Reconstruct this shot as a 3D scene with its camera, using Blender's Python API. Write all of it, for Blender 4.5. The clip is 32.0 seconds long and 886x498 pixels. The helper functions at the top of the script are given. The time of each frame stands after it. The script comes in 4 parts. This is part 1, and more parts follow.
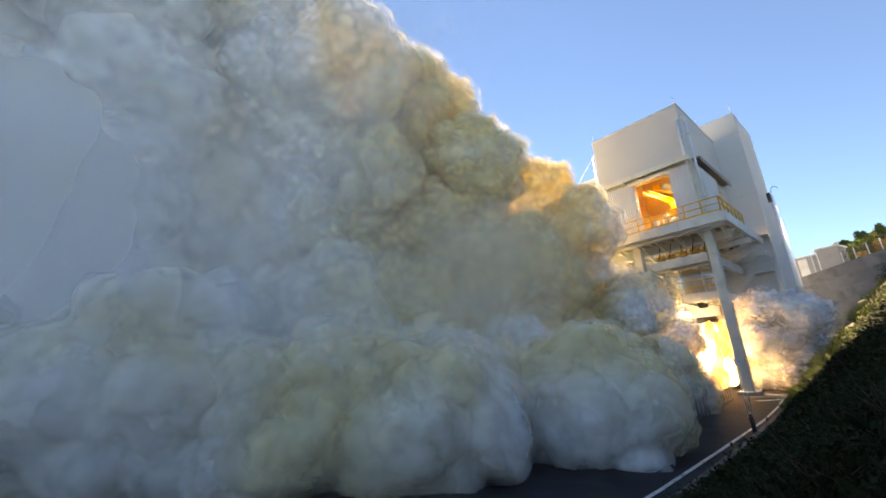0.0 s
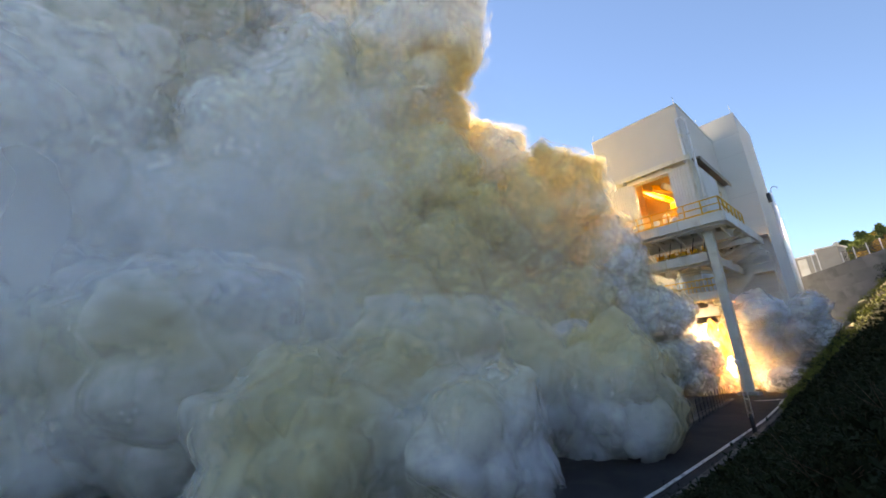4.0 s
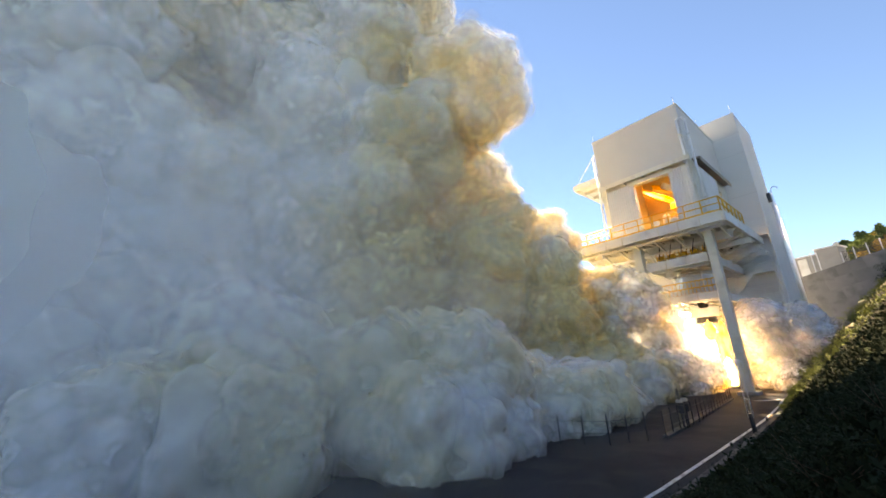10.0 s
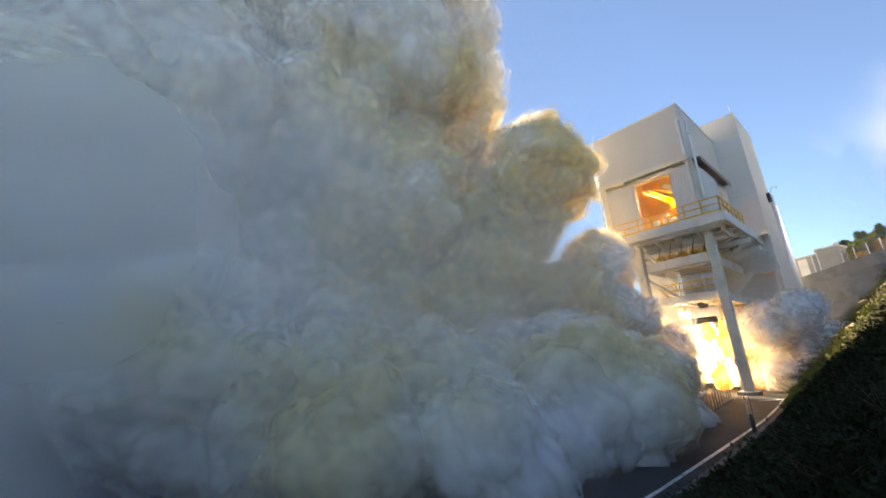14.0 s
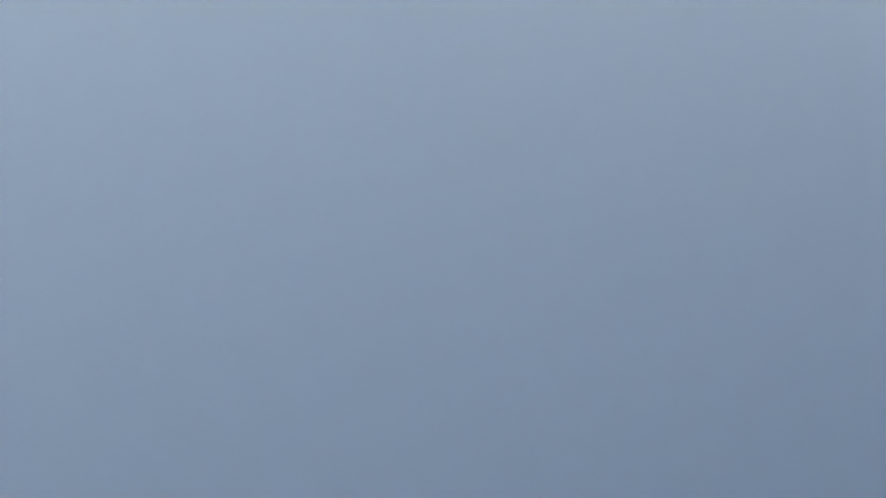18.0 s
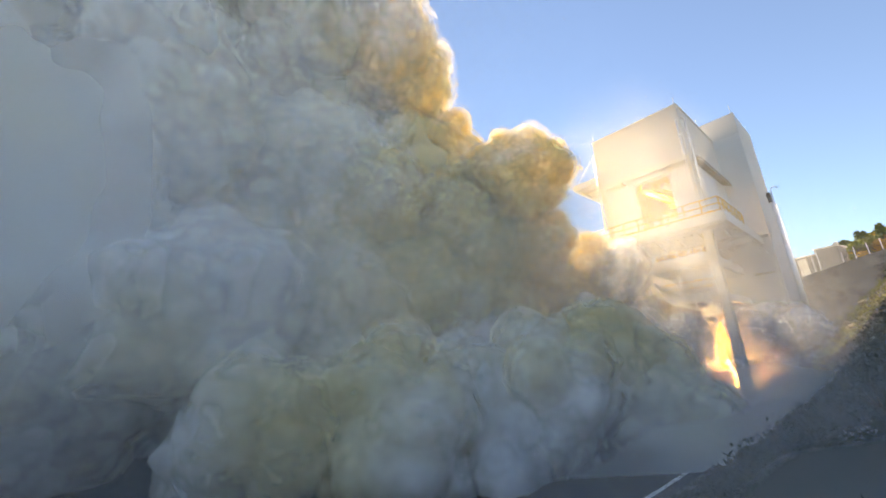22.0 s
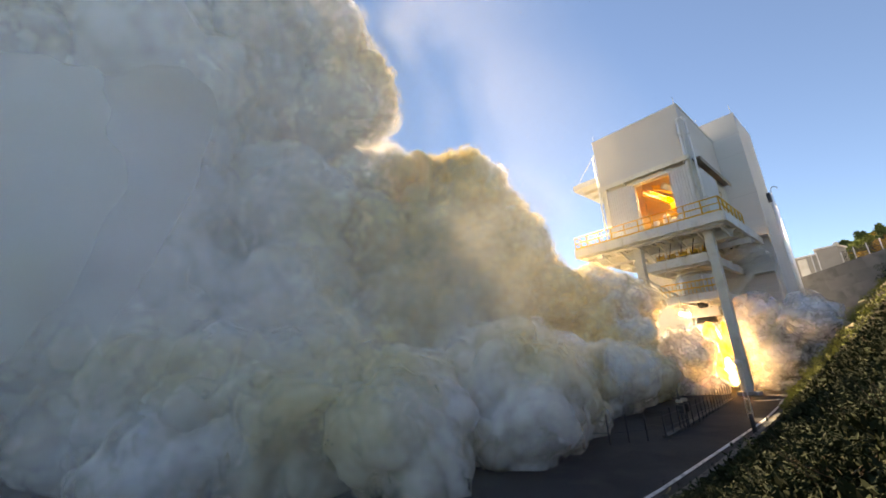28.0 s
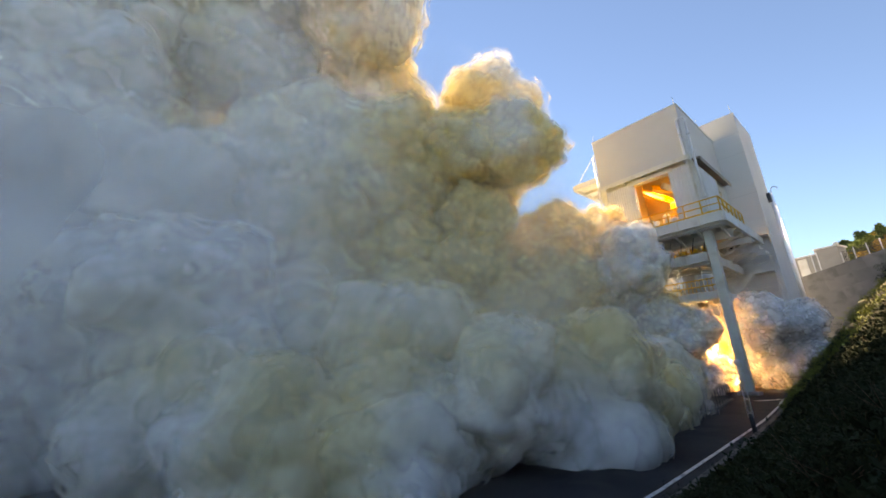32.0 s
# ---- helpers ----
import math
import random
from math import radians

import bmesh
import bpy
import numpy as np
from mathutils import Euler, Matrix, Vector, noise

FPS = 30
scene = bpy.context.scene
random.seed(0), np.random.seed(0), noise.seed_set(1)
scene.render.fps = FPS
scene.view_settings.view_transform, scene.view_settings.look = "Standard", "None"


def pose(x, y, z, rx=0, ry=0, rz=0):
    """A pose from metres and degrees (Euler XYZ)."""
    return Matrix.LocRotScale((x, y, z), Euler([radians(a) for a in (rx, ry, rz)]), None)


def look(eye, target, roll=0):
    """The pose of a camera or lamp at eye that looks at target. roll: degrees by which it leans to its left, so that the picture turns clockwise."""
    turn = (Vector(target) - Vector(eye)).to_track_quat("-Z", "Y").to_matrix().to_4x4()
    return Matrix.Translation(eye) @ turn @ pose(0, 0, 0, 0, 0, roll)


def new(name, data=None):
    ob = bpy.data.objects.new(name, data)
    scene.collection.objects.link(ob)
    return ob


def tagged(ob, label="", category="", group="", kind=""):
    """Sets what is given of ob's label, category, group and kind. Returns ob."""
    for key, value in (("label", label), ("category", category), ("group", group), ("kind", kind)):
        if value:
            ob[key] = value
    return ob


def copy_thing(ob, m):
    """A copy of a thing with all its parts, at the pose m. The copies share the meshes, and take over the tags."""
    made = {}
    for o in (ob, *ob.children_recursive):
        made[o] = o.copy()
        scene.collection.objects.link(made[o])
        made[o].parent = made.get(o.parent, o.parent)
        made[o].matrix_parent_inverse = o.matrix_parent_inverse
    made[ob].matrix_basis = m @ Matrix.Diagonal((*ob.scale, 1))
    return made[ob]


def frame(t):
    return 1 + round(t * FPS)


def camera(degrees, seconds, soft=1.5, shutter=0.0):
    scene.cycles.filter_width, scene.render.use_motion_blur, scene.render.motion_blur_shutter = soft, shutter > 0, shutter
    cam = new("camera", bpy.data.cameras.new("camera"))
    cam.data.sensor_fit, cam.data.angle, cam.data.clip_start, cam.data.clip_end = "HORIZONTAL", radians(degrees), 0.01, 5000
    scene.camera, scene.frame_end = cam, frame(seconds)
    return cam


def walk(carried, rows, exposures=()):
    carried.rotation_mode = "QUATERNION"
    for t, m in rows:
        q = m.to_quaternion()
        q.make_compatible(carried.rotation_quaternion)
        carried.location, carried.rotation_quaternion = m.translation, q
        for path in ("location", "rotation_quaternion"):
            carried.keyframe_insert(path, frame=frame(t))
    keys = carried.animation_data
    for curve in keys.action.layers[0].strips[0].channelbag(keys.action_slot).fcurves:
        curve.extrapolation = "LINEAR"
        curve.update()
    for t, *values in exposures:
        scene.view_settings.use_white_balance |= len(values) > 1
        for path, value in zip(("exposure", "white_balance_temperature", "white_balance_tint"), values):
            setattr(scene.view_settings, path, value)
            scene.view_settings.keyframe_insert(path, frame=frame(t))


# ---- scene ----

# The stand's axes: x along its front, y into it, z up; the road lies at z = 0.
EYE = Vector((7.85, -34.15, 2.91))
AHEAD = Vector((-0.71534, 0.63663, 0.28810))
cam = camera(97.0, 32.0, soft=1.7, shutter=0.5)
# the camera opens up a little while the smoke bank covers it
walk(cam, [(0, look(EYE, EYE + AHEAD * 30, -3.18)), (32, look(EYE, EYE + AHEAD * 30, -3.18))],
     exposures=[(0, 2.18, 9300, 12), (3, 2.18, 9300, 12), (6, 2.18, 9700, 12), (8, 2.18, 9500, 12), (9, 2.18, 9500, 12), (10, 2.28, 9500, 12), (11, 2.33, 9500, 12), (12, 2.33, 9500, 12),
                (14, 2.13, 9500, 12), (15, 2.23, 10000, 13), (17, 2.68, 11200, 13), (19.2, 2.78, 11200, 13), (20.5, 2.45, 11000, 13), (22.5, 2.23, 10500, 13), (24, 2.13, 9700, 13), (25.5, 2.08, 9600, 13),
                (28, 1.93, 10300, 13), (29, 2.05, 10200, 13), (31, 2.10, 10200, 13), (32, 2.13, 10100, 13)])

# ---- daylight ----
SUN_WAY = Vector((-0.68, 0.36, 0.64)).normalized()
world = bpy.data.worlds.new("sky")
scene.world = world
world.use_nodes = True
wn = world.node_tree.nodes
sky = wn.new("ShaderNodeTexSky")
sky.sky_type = "NISHITA"
sky.sun_disc = False
sky.sun_elevation = math.asin(SUN_WAY.z)
sky.sun_rotation = math.atan2(SUN_WAY.x, SUN_WAY.y)
sky.air_density, sky.dust_density, sky.ozone_density = 1.0, 0.0, 8.0
sky.altitude = 2000
wn["Background"].inputs["Strength"].default_value = 0.075
world.node_tree.links.new(sky.outputs["Color"], wn["Background"].inputs["Color"])
sun = new("sun", bpy.data.lights.new("sun", "SUN"))
sun.data.energy, sun.data.angle, sun.data.color = 5.0, radians(0.6), (1.0, 0.93, 0.82)
sun.matrix_world = look((0, 0, 60), Vector((0, 0, 60)) - SUN_WAY)
scene.cycles.transparent_max_bounces = 40
scene.cycles.max_bounces, scene.cycles.diffuse_bounces, scene.cycles.transmission_bounces = 12, 7, 9


# ---- materials ----
def surface(name, color, rough=0.6, metal=0.0, vary=0.12, scale=3.0, fine=40.0, bump=0.15, stain=None, spread=0.25):
    """Base colour that drifts at two scales, fine relief, and stains of a second colour."""
    m = bpy.data.materials.new(name)
    m.use_nodes = True
    n, l = m.node_tree.nodes, m.node_tree.links
    b = n["Principled BSDF"]
    at = n.new("ShaderNodeTexCoord")
    info = n.new("ShaderNodeObjectInfo")
    shift = n.new("ShaderNodeVectorMath")
    shift.operation = "ADD"
    l.new(at.outputs["Object"], shift.inputs[0])
    far = n.new("ShaderNodeVectorMath")
    far.operation = "SCALE"
    far.inputs["Scale"].default_value = 37.0
    l.new(info.outputs["Random"], far.inputs[0])
    l.new(far.outputs[0], shift.inputs[1])
    big = n.new("ShaderNodeTexNoise")
    big.inputs["Scale"].default_value, big.inputs["Detail"].default_value = 1.0 / scale, 5
    small = n.new("ShaderNodeTexNoise")
    small.inputs["Scale"].default_value, small.inputs["Detail"].default_value = fine, 4
    l.new(shift.outputs[0], big.inputs["Vector"])
    l.new(shift.outputs[0], small.inputs["Vector"])
    ramp = n.new("ShaderNodeValToRGB")
    dark = [c * (1 - vary) for c in color]
    light = [min(1, c * (1 + vary)) for c in color]
    ramp.color_ramp.elements[0].position, ramp.color_ramp.elements[1].position = 0.3, 0.7
    ramp.color_ramp.elements[0].color, ramp.color_ramp.elements[1].color = (*dark, 1), (*light, 1)
    l.new(big.outputs["Fac"], ramp.inputs["Fac"])
    out = ramp.outputs["Color"]
    if stain:
        mask = n.new("ShaderNodeTexNoise")
        mask.inputs["Scale"].default_value, mask.inputs["Detail"].default_value = 2.3 / scale, 8
        l.new(shift.outputs[0], mask.inputs["Vector"])
        edge = n.new("ShaderNodeMapRange")
        edge.inputs["From Min"].default_value, edge.inputs["From Max"].default_value = 0.5, 0.5 + spread
        l.new(mask.outputs["Fac"], edge.inputs["Value"])
        mix = n.new("ShaderNodeMix")
        mix.data_type = "RGBA"
        l.new(edge.outputs["Result"], mix.inputs["Factor"])
        l.new(out, mix.inputs["A"])
        mix.inputs["B"].default_value = (*stain, 1)
        out = mix.outputs["Result"]
    l.new(out, b.inputs["Base Color"])
    b.inputs["Roughness"].default_value, b.inputs["Metallic"].default_value = rough, metal
    if rough >= 0.75:
        b.inputs["Specular IOR Level"].default_value = 0.12
    if bump:
        relief = n.new("ShaderNodeBump")
        relief.inputs["Strength"].default_value, relief.inputs["Distance"].default_value = bump, 0.02
        l.new(small.outputs["Fac"], relief.inputs["Height"])
        l.new(relief.outputs["Normal"], b.inputs["Normal"])
    return m


def glowing(name, color, strength, color_b=None, scale=1.0):
    m = bpy.data.materials.new(name)
    m.use_nodes = True
    n, l = m.node_tree.nodes, m.node_tree.links
    b = n["Principled BSDF"]
    b.inputs["Base Color"].default_value = (*color, 1)
    b.inputs["Emission Color"].default_value = (*color, 1)
    b.inputs["Emission Strength"].default_value = strength
    if color_b:
        at = n.new("ShaderNodeTexCoord")
        tex = n.new("ShaderNodeTexNoise")
        tex.inputs["Scale"].default_value, tex.inputs["Detail"].default_value = scale, 3
        l.new(at.outputs["Object"], tex.inputs["Vector"])
        ramp = n.new("ShaderNodeValToRGB")
        ramp.color_ramp.elements[0].position, ramp.color_ramp.elements[1].position = 0.4, 0.62
        ramp.color_ramp.elements[0].color, ramp.color_ramp.elements[1].color = (*color, 1), (*color_b, 1)
        l.new(tex.outputs["Fac"], ramp.inputs["Fac"])
        l.new(ramp.outputs["Color"], b.inputs["Emission Color"])
    return m


def sooty_sun_tint(n, l, white, tan):
    """Pale condensed steam that turns sooty yellow-brown in drifts, with sunlight through the smoke painted into that
    tan, most of all just downwind of the pit.
    """
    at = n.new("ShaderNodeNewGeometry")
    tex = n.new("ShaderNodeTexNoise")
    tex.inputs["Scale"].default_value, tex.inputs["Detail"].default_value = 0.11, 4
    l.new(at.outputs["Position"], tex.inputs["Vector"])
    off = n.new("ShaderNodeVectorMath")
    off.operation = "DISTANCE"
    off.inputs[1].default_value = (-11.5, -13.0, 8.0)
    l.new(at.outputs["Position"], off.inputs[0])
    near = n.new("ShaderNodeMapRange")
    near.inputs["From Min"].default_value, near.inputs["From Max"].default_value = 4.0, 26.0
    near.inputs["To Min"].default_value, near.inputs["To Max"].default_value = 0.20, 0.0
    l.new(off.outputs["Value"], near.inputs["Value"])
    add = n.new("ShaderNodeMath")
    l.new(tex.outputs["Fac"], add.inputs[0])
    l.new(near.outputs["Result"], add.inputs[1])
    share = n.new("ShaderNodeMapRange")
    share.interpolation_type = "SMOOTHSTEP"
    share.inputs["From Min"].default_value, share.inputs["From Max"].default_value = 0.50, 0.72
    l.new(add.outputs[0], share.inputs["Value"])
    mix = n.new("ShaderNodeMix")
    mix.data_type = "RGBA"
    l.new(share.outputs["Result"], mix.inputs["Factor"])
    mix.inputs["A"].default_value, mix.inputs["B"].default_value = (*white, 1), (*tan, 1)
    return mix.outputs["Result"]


def smoke_surface(name, white, tan, lit_through):
    """The dense body of a billow: part of the light is thrown back, the rest wanders through."""
    m = bpy.data.materials.new(name)
    m.use_nodes = True
    n, l = m.node_tree.nodes, m.node_tree.links
    n.remove(n["Principled BSDF"])
    color = sooty_sun_tint(n, l, white, tan)
    back, through_it = n.new("ShaderNodeBsdfDiffuse"), n.new("ShaderNodeBsdfTranslucent")
    l.new(color, back.inputs["Color"])
    l.new(color, through_it.inputs["Color"])
    mix = n.new("ShaderNodeMixShader")
    mix.inputs[0].default_value = lit_through
    l.new(back.outputs[0], mix.inputs[1])
    l.new(through_it.outputs[0], mix.inputs[2])
    l.new(mix.outputs[0], n["Material Output"].inputs["Surface"])
    return m


def wisp_surface(name, white, tan, grain, low, high, thick, rim=None, lit_through=0.62):
    """Thin smoke, part clear: frayed by noise and, with rim, thinning out away from its middle."""
    m = bpy.data.materials.new(name)
    m.use_nodes = True
    n, l = m.node_tree.nodes, m.node_tree.links
    n.remove(n["Principled BSDF"])
    color = sooty_sun_tint(n, l, white, tan)
    back, through_it = n.new("ShaderNodeBsdfDiffuse"), n.new("ShaderNodeBsdfTranslucent")
    l.new(color, back.inputs["Color"])
    l.new(color, through_it.inputs["Color"])
    body = n.new("ShaderNodeMixShader")
    body.inputs[0].default_value = lit_through
    l.new(back.outputs[0], body.inputs[1])
    l.new(through_it.outputs[0], body.inputs[2])
    at = n.new("ShaderNodeTexCoord")
    info = n.new("ShaderNodeObjectInfo")
    shift = n.new("ShaderNodeVectorMath")
    shift.operation = "ADD"
    l.new(at.outputs["Object"], shift.inputs[0])
    far = n.new("ShaderNodeVectorMath")
    far.operation = "SCALE"
    far.inputs["Scale"].default_value = 37.0
    l.new(info.outputs["Random"], far.inputs[0])
    l.new(far.outputs[0], shift.inputs[1])
    tex = n.new("ShaderNodeTexNoise")
    tex.inputs["Scale"].default_value, tex.inputs["Detail"].default_value = grain, 4
    l.new(shift.outputs[0], tex.inputs["Vector"])
    value = tex.outputs["Fac"]
    if rim:
        flat = n.new("ShaderNodeVectorMath")
        flat.operation = "MULTIPLY"
        flat.inputs[1].default_value = (1, 0, 1)
        l.new(at.outputs["Object"], flat.inputs[0])
        size = n.new("ShaderNodeVectorMath")
        size.operation = "LENGTH"
        l.new(flat.outputs[0], size.inputs[0])
        less = n.new("ShaderNodeMath")
        less.operation = "MULTIPLY_ADD"
        less.inputs[1].default_value = -rim
        l.new(size.outputs["Value"], less.inputs[0])
        l.new(value, less.inputs[2])
        value = less.outputs[0]
    fade = n.new("ShaderNodeMapRange")
    fade.interpolation_type = "SMOOTHSTEP"
    fade.inputs["From Min"].default_value, fade.inputs["From Max"].default_value = low, high
    fade.inputs["To Min"].default_value, fade.inputs["To Max"].default_value = 0.0, thick
    l.new(value, fade.inputs["Value"])
    clear = n.new("ShaderNodeBsdfTransparent")
    mix = n.new("ShaderNodeMixShader")
    l.new(fade.outputs["Result"], mix.inputs[0])
    l.new(clear.outputs[0], mix.inputs[1])
    l.new(body.outputs[0], mix.inputs[2])
    l.new(mix.outputs[0], n["Material Output"].inputs["Surface"])
    return m


CLAD = surface("grey_cladding", (0.57, 0.56, 0.54), 0.55, 0, 0.04, 5, 25, 0.05, (0.53, 0.52, 0.495), 0.4)
TOWER = surface("white_render", (0.66, 0.645, 0.625), 0.7, 0, 0.04, 6, 30, 0.05, (0.60, 0.585, 0.56), 0.4)
STEEL_W = surface("white_painted_steel", (0.68, 0.68, 0.65), 0.45, 0, 0.06, 2, 30, 0.06, (0.52, 0.49, 0.43), 0.3)
CREAM = surface("cream_painted_steel", (0.66, 0.64, 0.56), 0.5, 0, 0.06, 2, 30, 0.06, (0.50, 0.46, 0.38), 0.3)
RIBBED = surface("pale_ribbed_sheet", (0.68, 0.69, 0.69), 0.42, 0.0, 0.05, 1.5, 30, 0.05)
YELLOW = surface("yellow_paint", (0.75, 0.42, 0.03), 0.45, 0, 0.1, 1.0, 40, 0.05, (0.45, 0.24, 0.03), 0.3)
ZINC = surface("galvanised_steel", (0.62, 0.63, 0.64), 0.3, 0.8, 0.08, 1.0, 50, 0.05)
DARK = surface("dark_metal", (0.05, 0.05, 0.055), 0.5, 0.4, 0.2, 1.0, 40, 0.1)
ORANGE_WALL = surface("ochre_room_wall", (0.62, 0.46, 0.26), 0.7, 0, 0.08, 2.0, 30, 0.05)
BROWN = surface("brown_trim", (0.25, 0.21, 0.17), 0.6, 0, 0.12, 1.0, 40, 0.1)
CONCRETE = surface("weathered_concrete", (0.21, 0.205, 0.195), 0.9, 0, 0.15, 3.0, 14, 0.5, (0.12, 0.118, 0.11), 0.25)
CONC_PALE = surface("pale_concrete", (0.34, 0.33, 0.31), 0.85, 0, 0.1, 2.0, 20, 0.3, (0.3, 0.29, 0.27), 0.3)
ASPHALT = surface("asphalt", (0.040, 0.038, 0.039), 0.85, 0, 0.25, 2.5, 60, 0.4, (0.065, 0.06, 0.055), 0.3)
LINE = surface("road_paint", (0.60, 0.60, 0.58), 0.6, 0, 0.1, 0.5, 40, 0.1, (0.14, 0.14, 0.14), 0.15)
KERB = surface("dirty_kerb_concrete", (0.13, 0.125, 0.115), 0.9, 0, 0.2, 0.7, 20, 0.4, (0.06, 0.058, 0.05), 0.2)
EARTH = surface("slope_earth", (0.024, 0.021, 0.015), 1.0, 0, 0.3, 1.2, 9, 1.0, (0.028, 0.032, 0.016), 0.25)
ROCK = surface("pale_rock", (0.27, 0.23, 0.15), 0.95, 0, 0.25, 0.6, 8, 1.0, (0.25, 0.22, 0.16), 0.25)
HILL = surface("hill_scrub", (0.13, 0.12, 0.05), 1.0, 0, 0.35, 5.0, 2, 1.0, (0.06, 0.075, 0.025), 0.2)
# far ridge: distance haze is put into the greyed base colour
FAR_HILL = surface("haze_grey_scrub", (0.13, 0.13, 0.12), 1.0, 0, 0.2, 12.0, 1, 0.5)
# bank leaves: shade darkened into the first two colours, sunlight into the olive
LEAF_SHADED = surface("shade_dark_leaves", (0.022, 0.030, 0.013), 0.75, 0, 0.4, 0.5, 5, 0.0)
LEAF_UNDER_SHADED = surface("shaded_undergrowth_leaves", (0.022, 0.029, 0.012), 0.85, 0, 0.5, 0.7, 5, 0.0, (0.04, 0.04, 0.015), 0.2)
LEAF_SUNLIT = surface("sunlit_olive_leaves", (0.19, 0.20, 0.05), 0.75, 0, 0.35, 0.5, 5, 0.0)
LEAF_PINE = surface("pine_needles", (0.085, 0.13, 0.05), 0.8, 0, 0.35, 1.5, 5, 0.0)
LEAF_GREEN = surface("green_leaves", (0.15, 0.18, 0.05), 0.8, 0, 0.35, 1.5, 5, 0.0)
LEAF_GOLD = surface("autumn_leaves", (0.40, 0.26, 0.06), 0.8, 0, 0.3, 1.5, 5, 0.0)
LEAF_RUST = surface("rust_leaves", (0.28, 0.17, 0.07), 0.8, 0, 0.3, 1.5, 5, 0.0)
BARK = surface("bark", (0.11, 0.08, 0.055), 0.95, 0, 0.25, 0.3, 20, 0.8)
GRASS = surface("dry_grass", (0.075, 0.08, 0.025), 0.9, 0, 0.35, 0.8, 10, 0.0)
TANK = surface("tank_grey", (0.50, 0.50, 0.49), 0.35, 0.3, 0.05, 1.0, 30, 0.04)
PIPE_WHITE = surface("pipe_white", (0.82, 0.82, 0.81), 0.35, 0.0, 0.05, 1.0, 30, 0.04)
GLASS_DARK = surface("dark_glass", (0.02, 0.02, 0.025), 0.1, 0, 0.1, 1, 20, 0)
FLAME_HOT = glowing("flame_core", (1.0, 0.80, 0.48), 2.6, (1.0, 0.58, 0.16), 1.5)
FLAME_OUT = glowing("flame_skirt", (1.0, 0.36, 0.06), 0.7, (1.0, 0.66, 0.24), 1.3)
LAMP_WHITE = glowing("lamp_lens", (1.0, 0.97, 0.9), 25)
LAMP_WARM = glowing("warm_lamp_lens", (1.0, 0.62, 0.20), 2)
# tan: sooty yellow-brown plus warm sun and flame light put into the colour
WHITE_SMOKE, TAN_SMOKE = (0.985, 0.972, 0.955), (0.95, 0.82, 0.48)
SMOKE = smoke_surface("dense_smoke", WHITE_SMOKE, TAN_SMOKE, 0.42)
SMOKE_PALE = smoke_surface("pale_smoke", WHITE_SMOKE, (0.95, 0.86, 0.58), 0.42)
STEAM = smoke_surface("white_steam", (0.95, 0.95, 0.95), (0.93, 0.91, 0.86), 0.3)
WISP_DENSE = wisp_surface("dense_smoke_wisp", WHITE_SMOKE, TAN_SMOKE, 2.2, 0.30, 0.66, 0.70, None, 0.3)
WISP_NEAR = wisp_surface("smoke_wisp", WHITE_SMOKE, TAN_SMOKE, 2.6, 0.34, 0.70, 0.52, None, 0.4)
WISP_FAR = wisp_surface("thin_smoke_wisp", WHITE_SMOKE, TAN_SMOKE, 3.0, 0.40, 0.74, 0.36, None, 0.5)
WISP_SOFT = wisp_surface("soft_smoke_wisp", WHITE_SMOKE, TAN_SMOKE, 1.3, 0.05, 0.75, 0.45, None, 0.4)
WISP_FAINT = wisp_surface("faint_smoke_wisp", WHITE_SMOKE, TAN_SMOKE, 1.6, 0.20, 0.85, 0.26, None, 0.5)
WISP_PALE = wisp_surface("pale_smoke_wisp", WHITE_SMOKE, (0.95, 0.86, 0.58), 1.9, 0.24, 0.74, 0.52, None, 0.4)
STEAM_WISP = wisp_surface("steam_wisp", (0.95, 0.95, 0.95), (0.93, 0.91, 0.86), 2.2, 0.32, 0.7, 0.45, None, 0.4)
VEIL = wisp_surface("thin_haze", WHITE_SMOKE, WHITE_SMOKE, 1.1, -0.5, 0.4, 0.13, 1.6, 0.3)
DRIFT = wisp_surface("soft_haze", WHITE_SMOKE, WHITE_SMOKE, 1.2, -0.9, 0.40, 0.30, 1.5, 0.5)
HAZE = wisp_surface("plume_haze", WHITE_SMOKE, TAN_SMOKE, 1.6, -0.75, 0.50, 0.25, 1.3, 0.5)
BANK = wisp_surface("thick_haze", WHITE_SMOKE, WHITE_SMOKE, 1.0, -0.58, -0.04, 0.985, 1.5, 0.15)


# ---- building blocks ----
def box(bm, x0, x1, y0, y1, z0, z1, bevel=0.0):
    m = Matrix.Translation(((x0 + x1) / 2, (y0 + y1) / 2, (z0 + z1) / 2)) @ Matrix.Diagonal((abs(x1 - x0), abs(y1 - y0), abs(z1 - z0), 1))
    made = bmesh.ops.create_cube(bm, size=1.0, matrix=m)
    if bevel:
        edges = list({e for v in made["verts"] for e in v.link_edges})
        bmesh.ops.bevel(bm, geom=edges, offset=bevel, segments=1, affect="EDGES")
    return bm


def rod(bm, a, b, r, r2=None, sides=10):
    a, b = Vector(a), Vector(b)
    way = b - a
    m = Matrix.Translation((a + b) / 2) @ way.to_track_quat("Z", "Y").to_matrix().to_4x4()
    bmesh.ops.create_cone(bm, cap_ends=True, segments=sides, radius1=r, radius2=r if r2 is None else r2, depth=way.length, matrix=m)
    return bm


def beam(bm, a, b, w, h, up=(0, 0, 1)):
    """A square bar from a to b."""
    a, b, up = Vector(a), Vector(b), Vector(up)
    x = (b - a).normalized()
    y = up.cross(x).normalized()
    z = x.cross(y)
    m = Matrix((x, y, z)).transposed().to_4x4()
    m.translation = (a + b) / 2
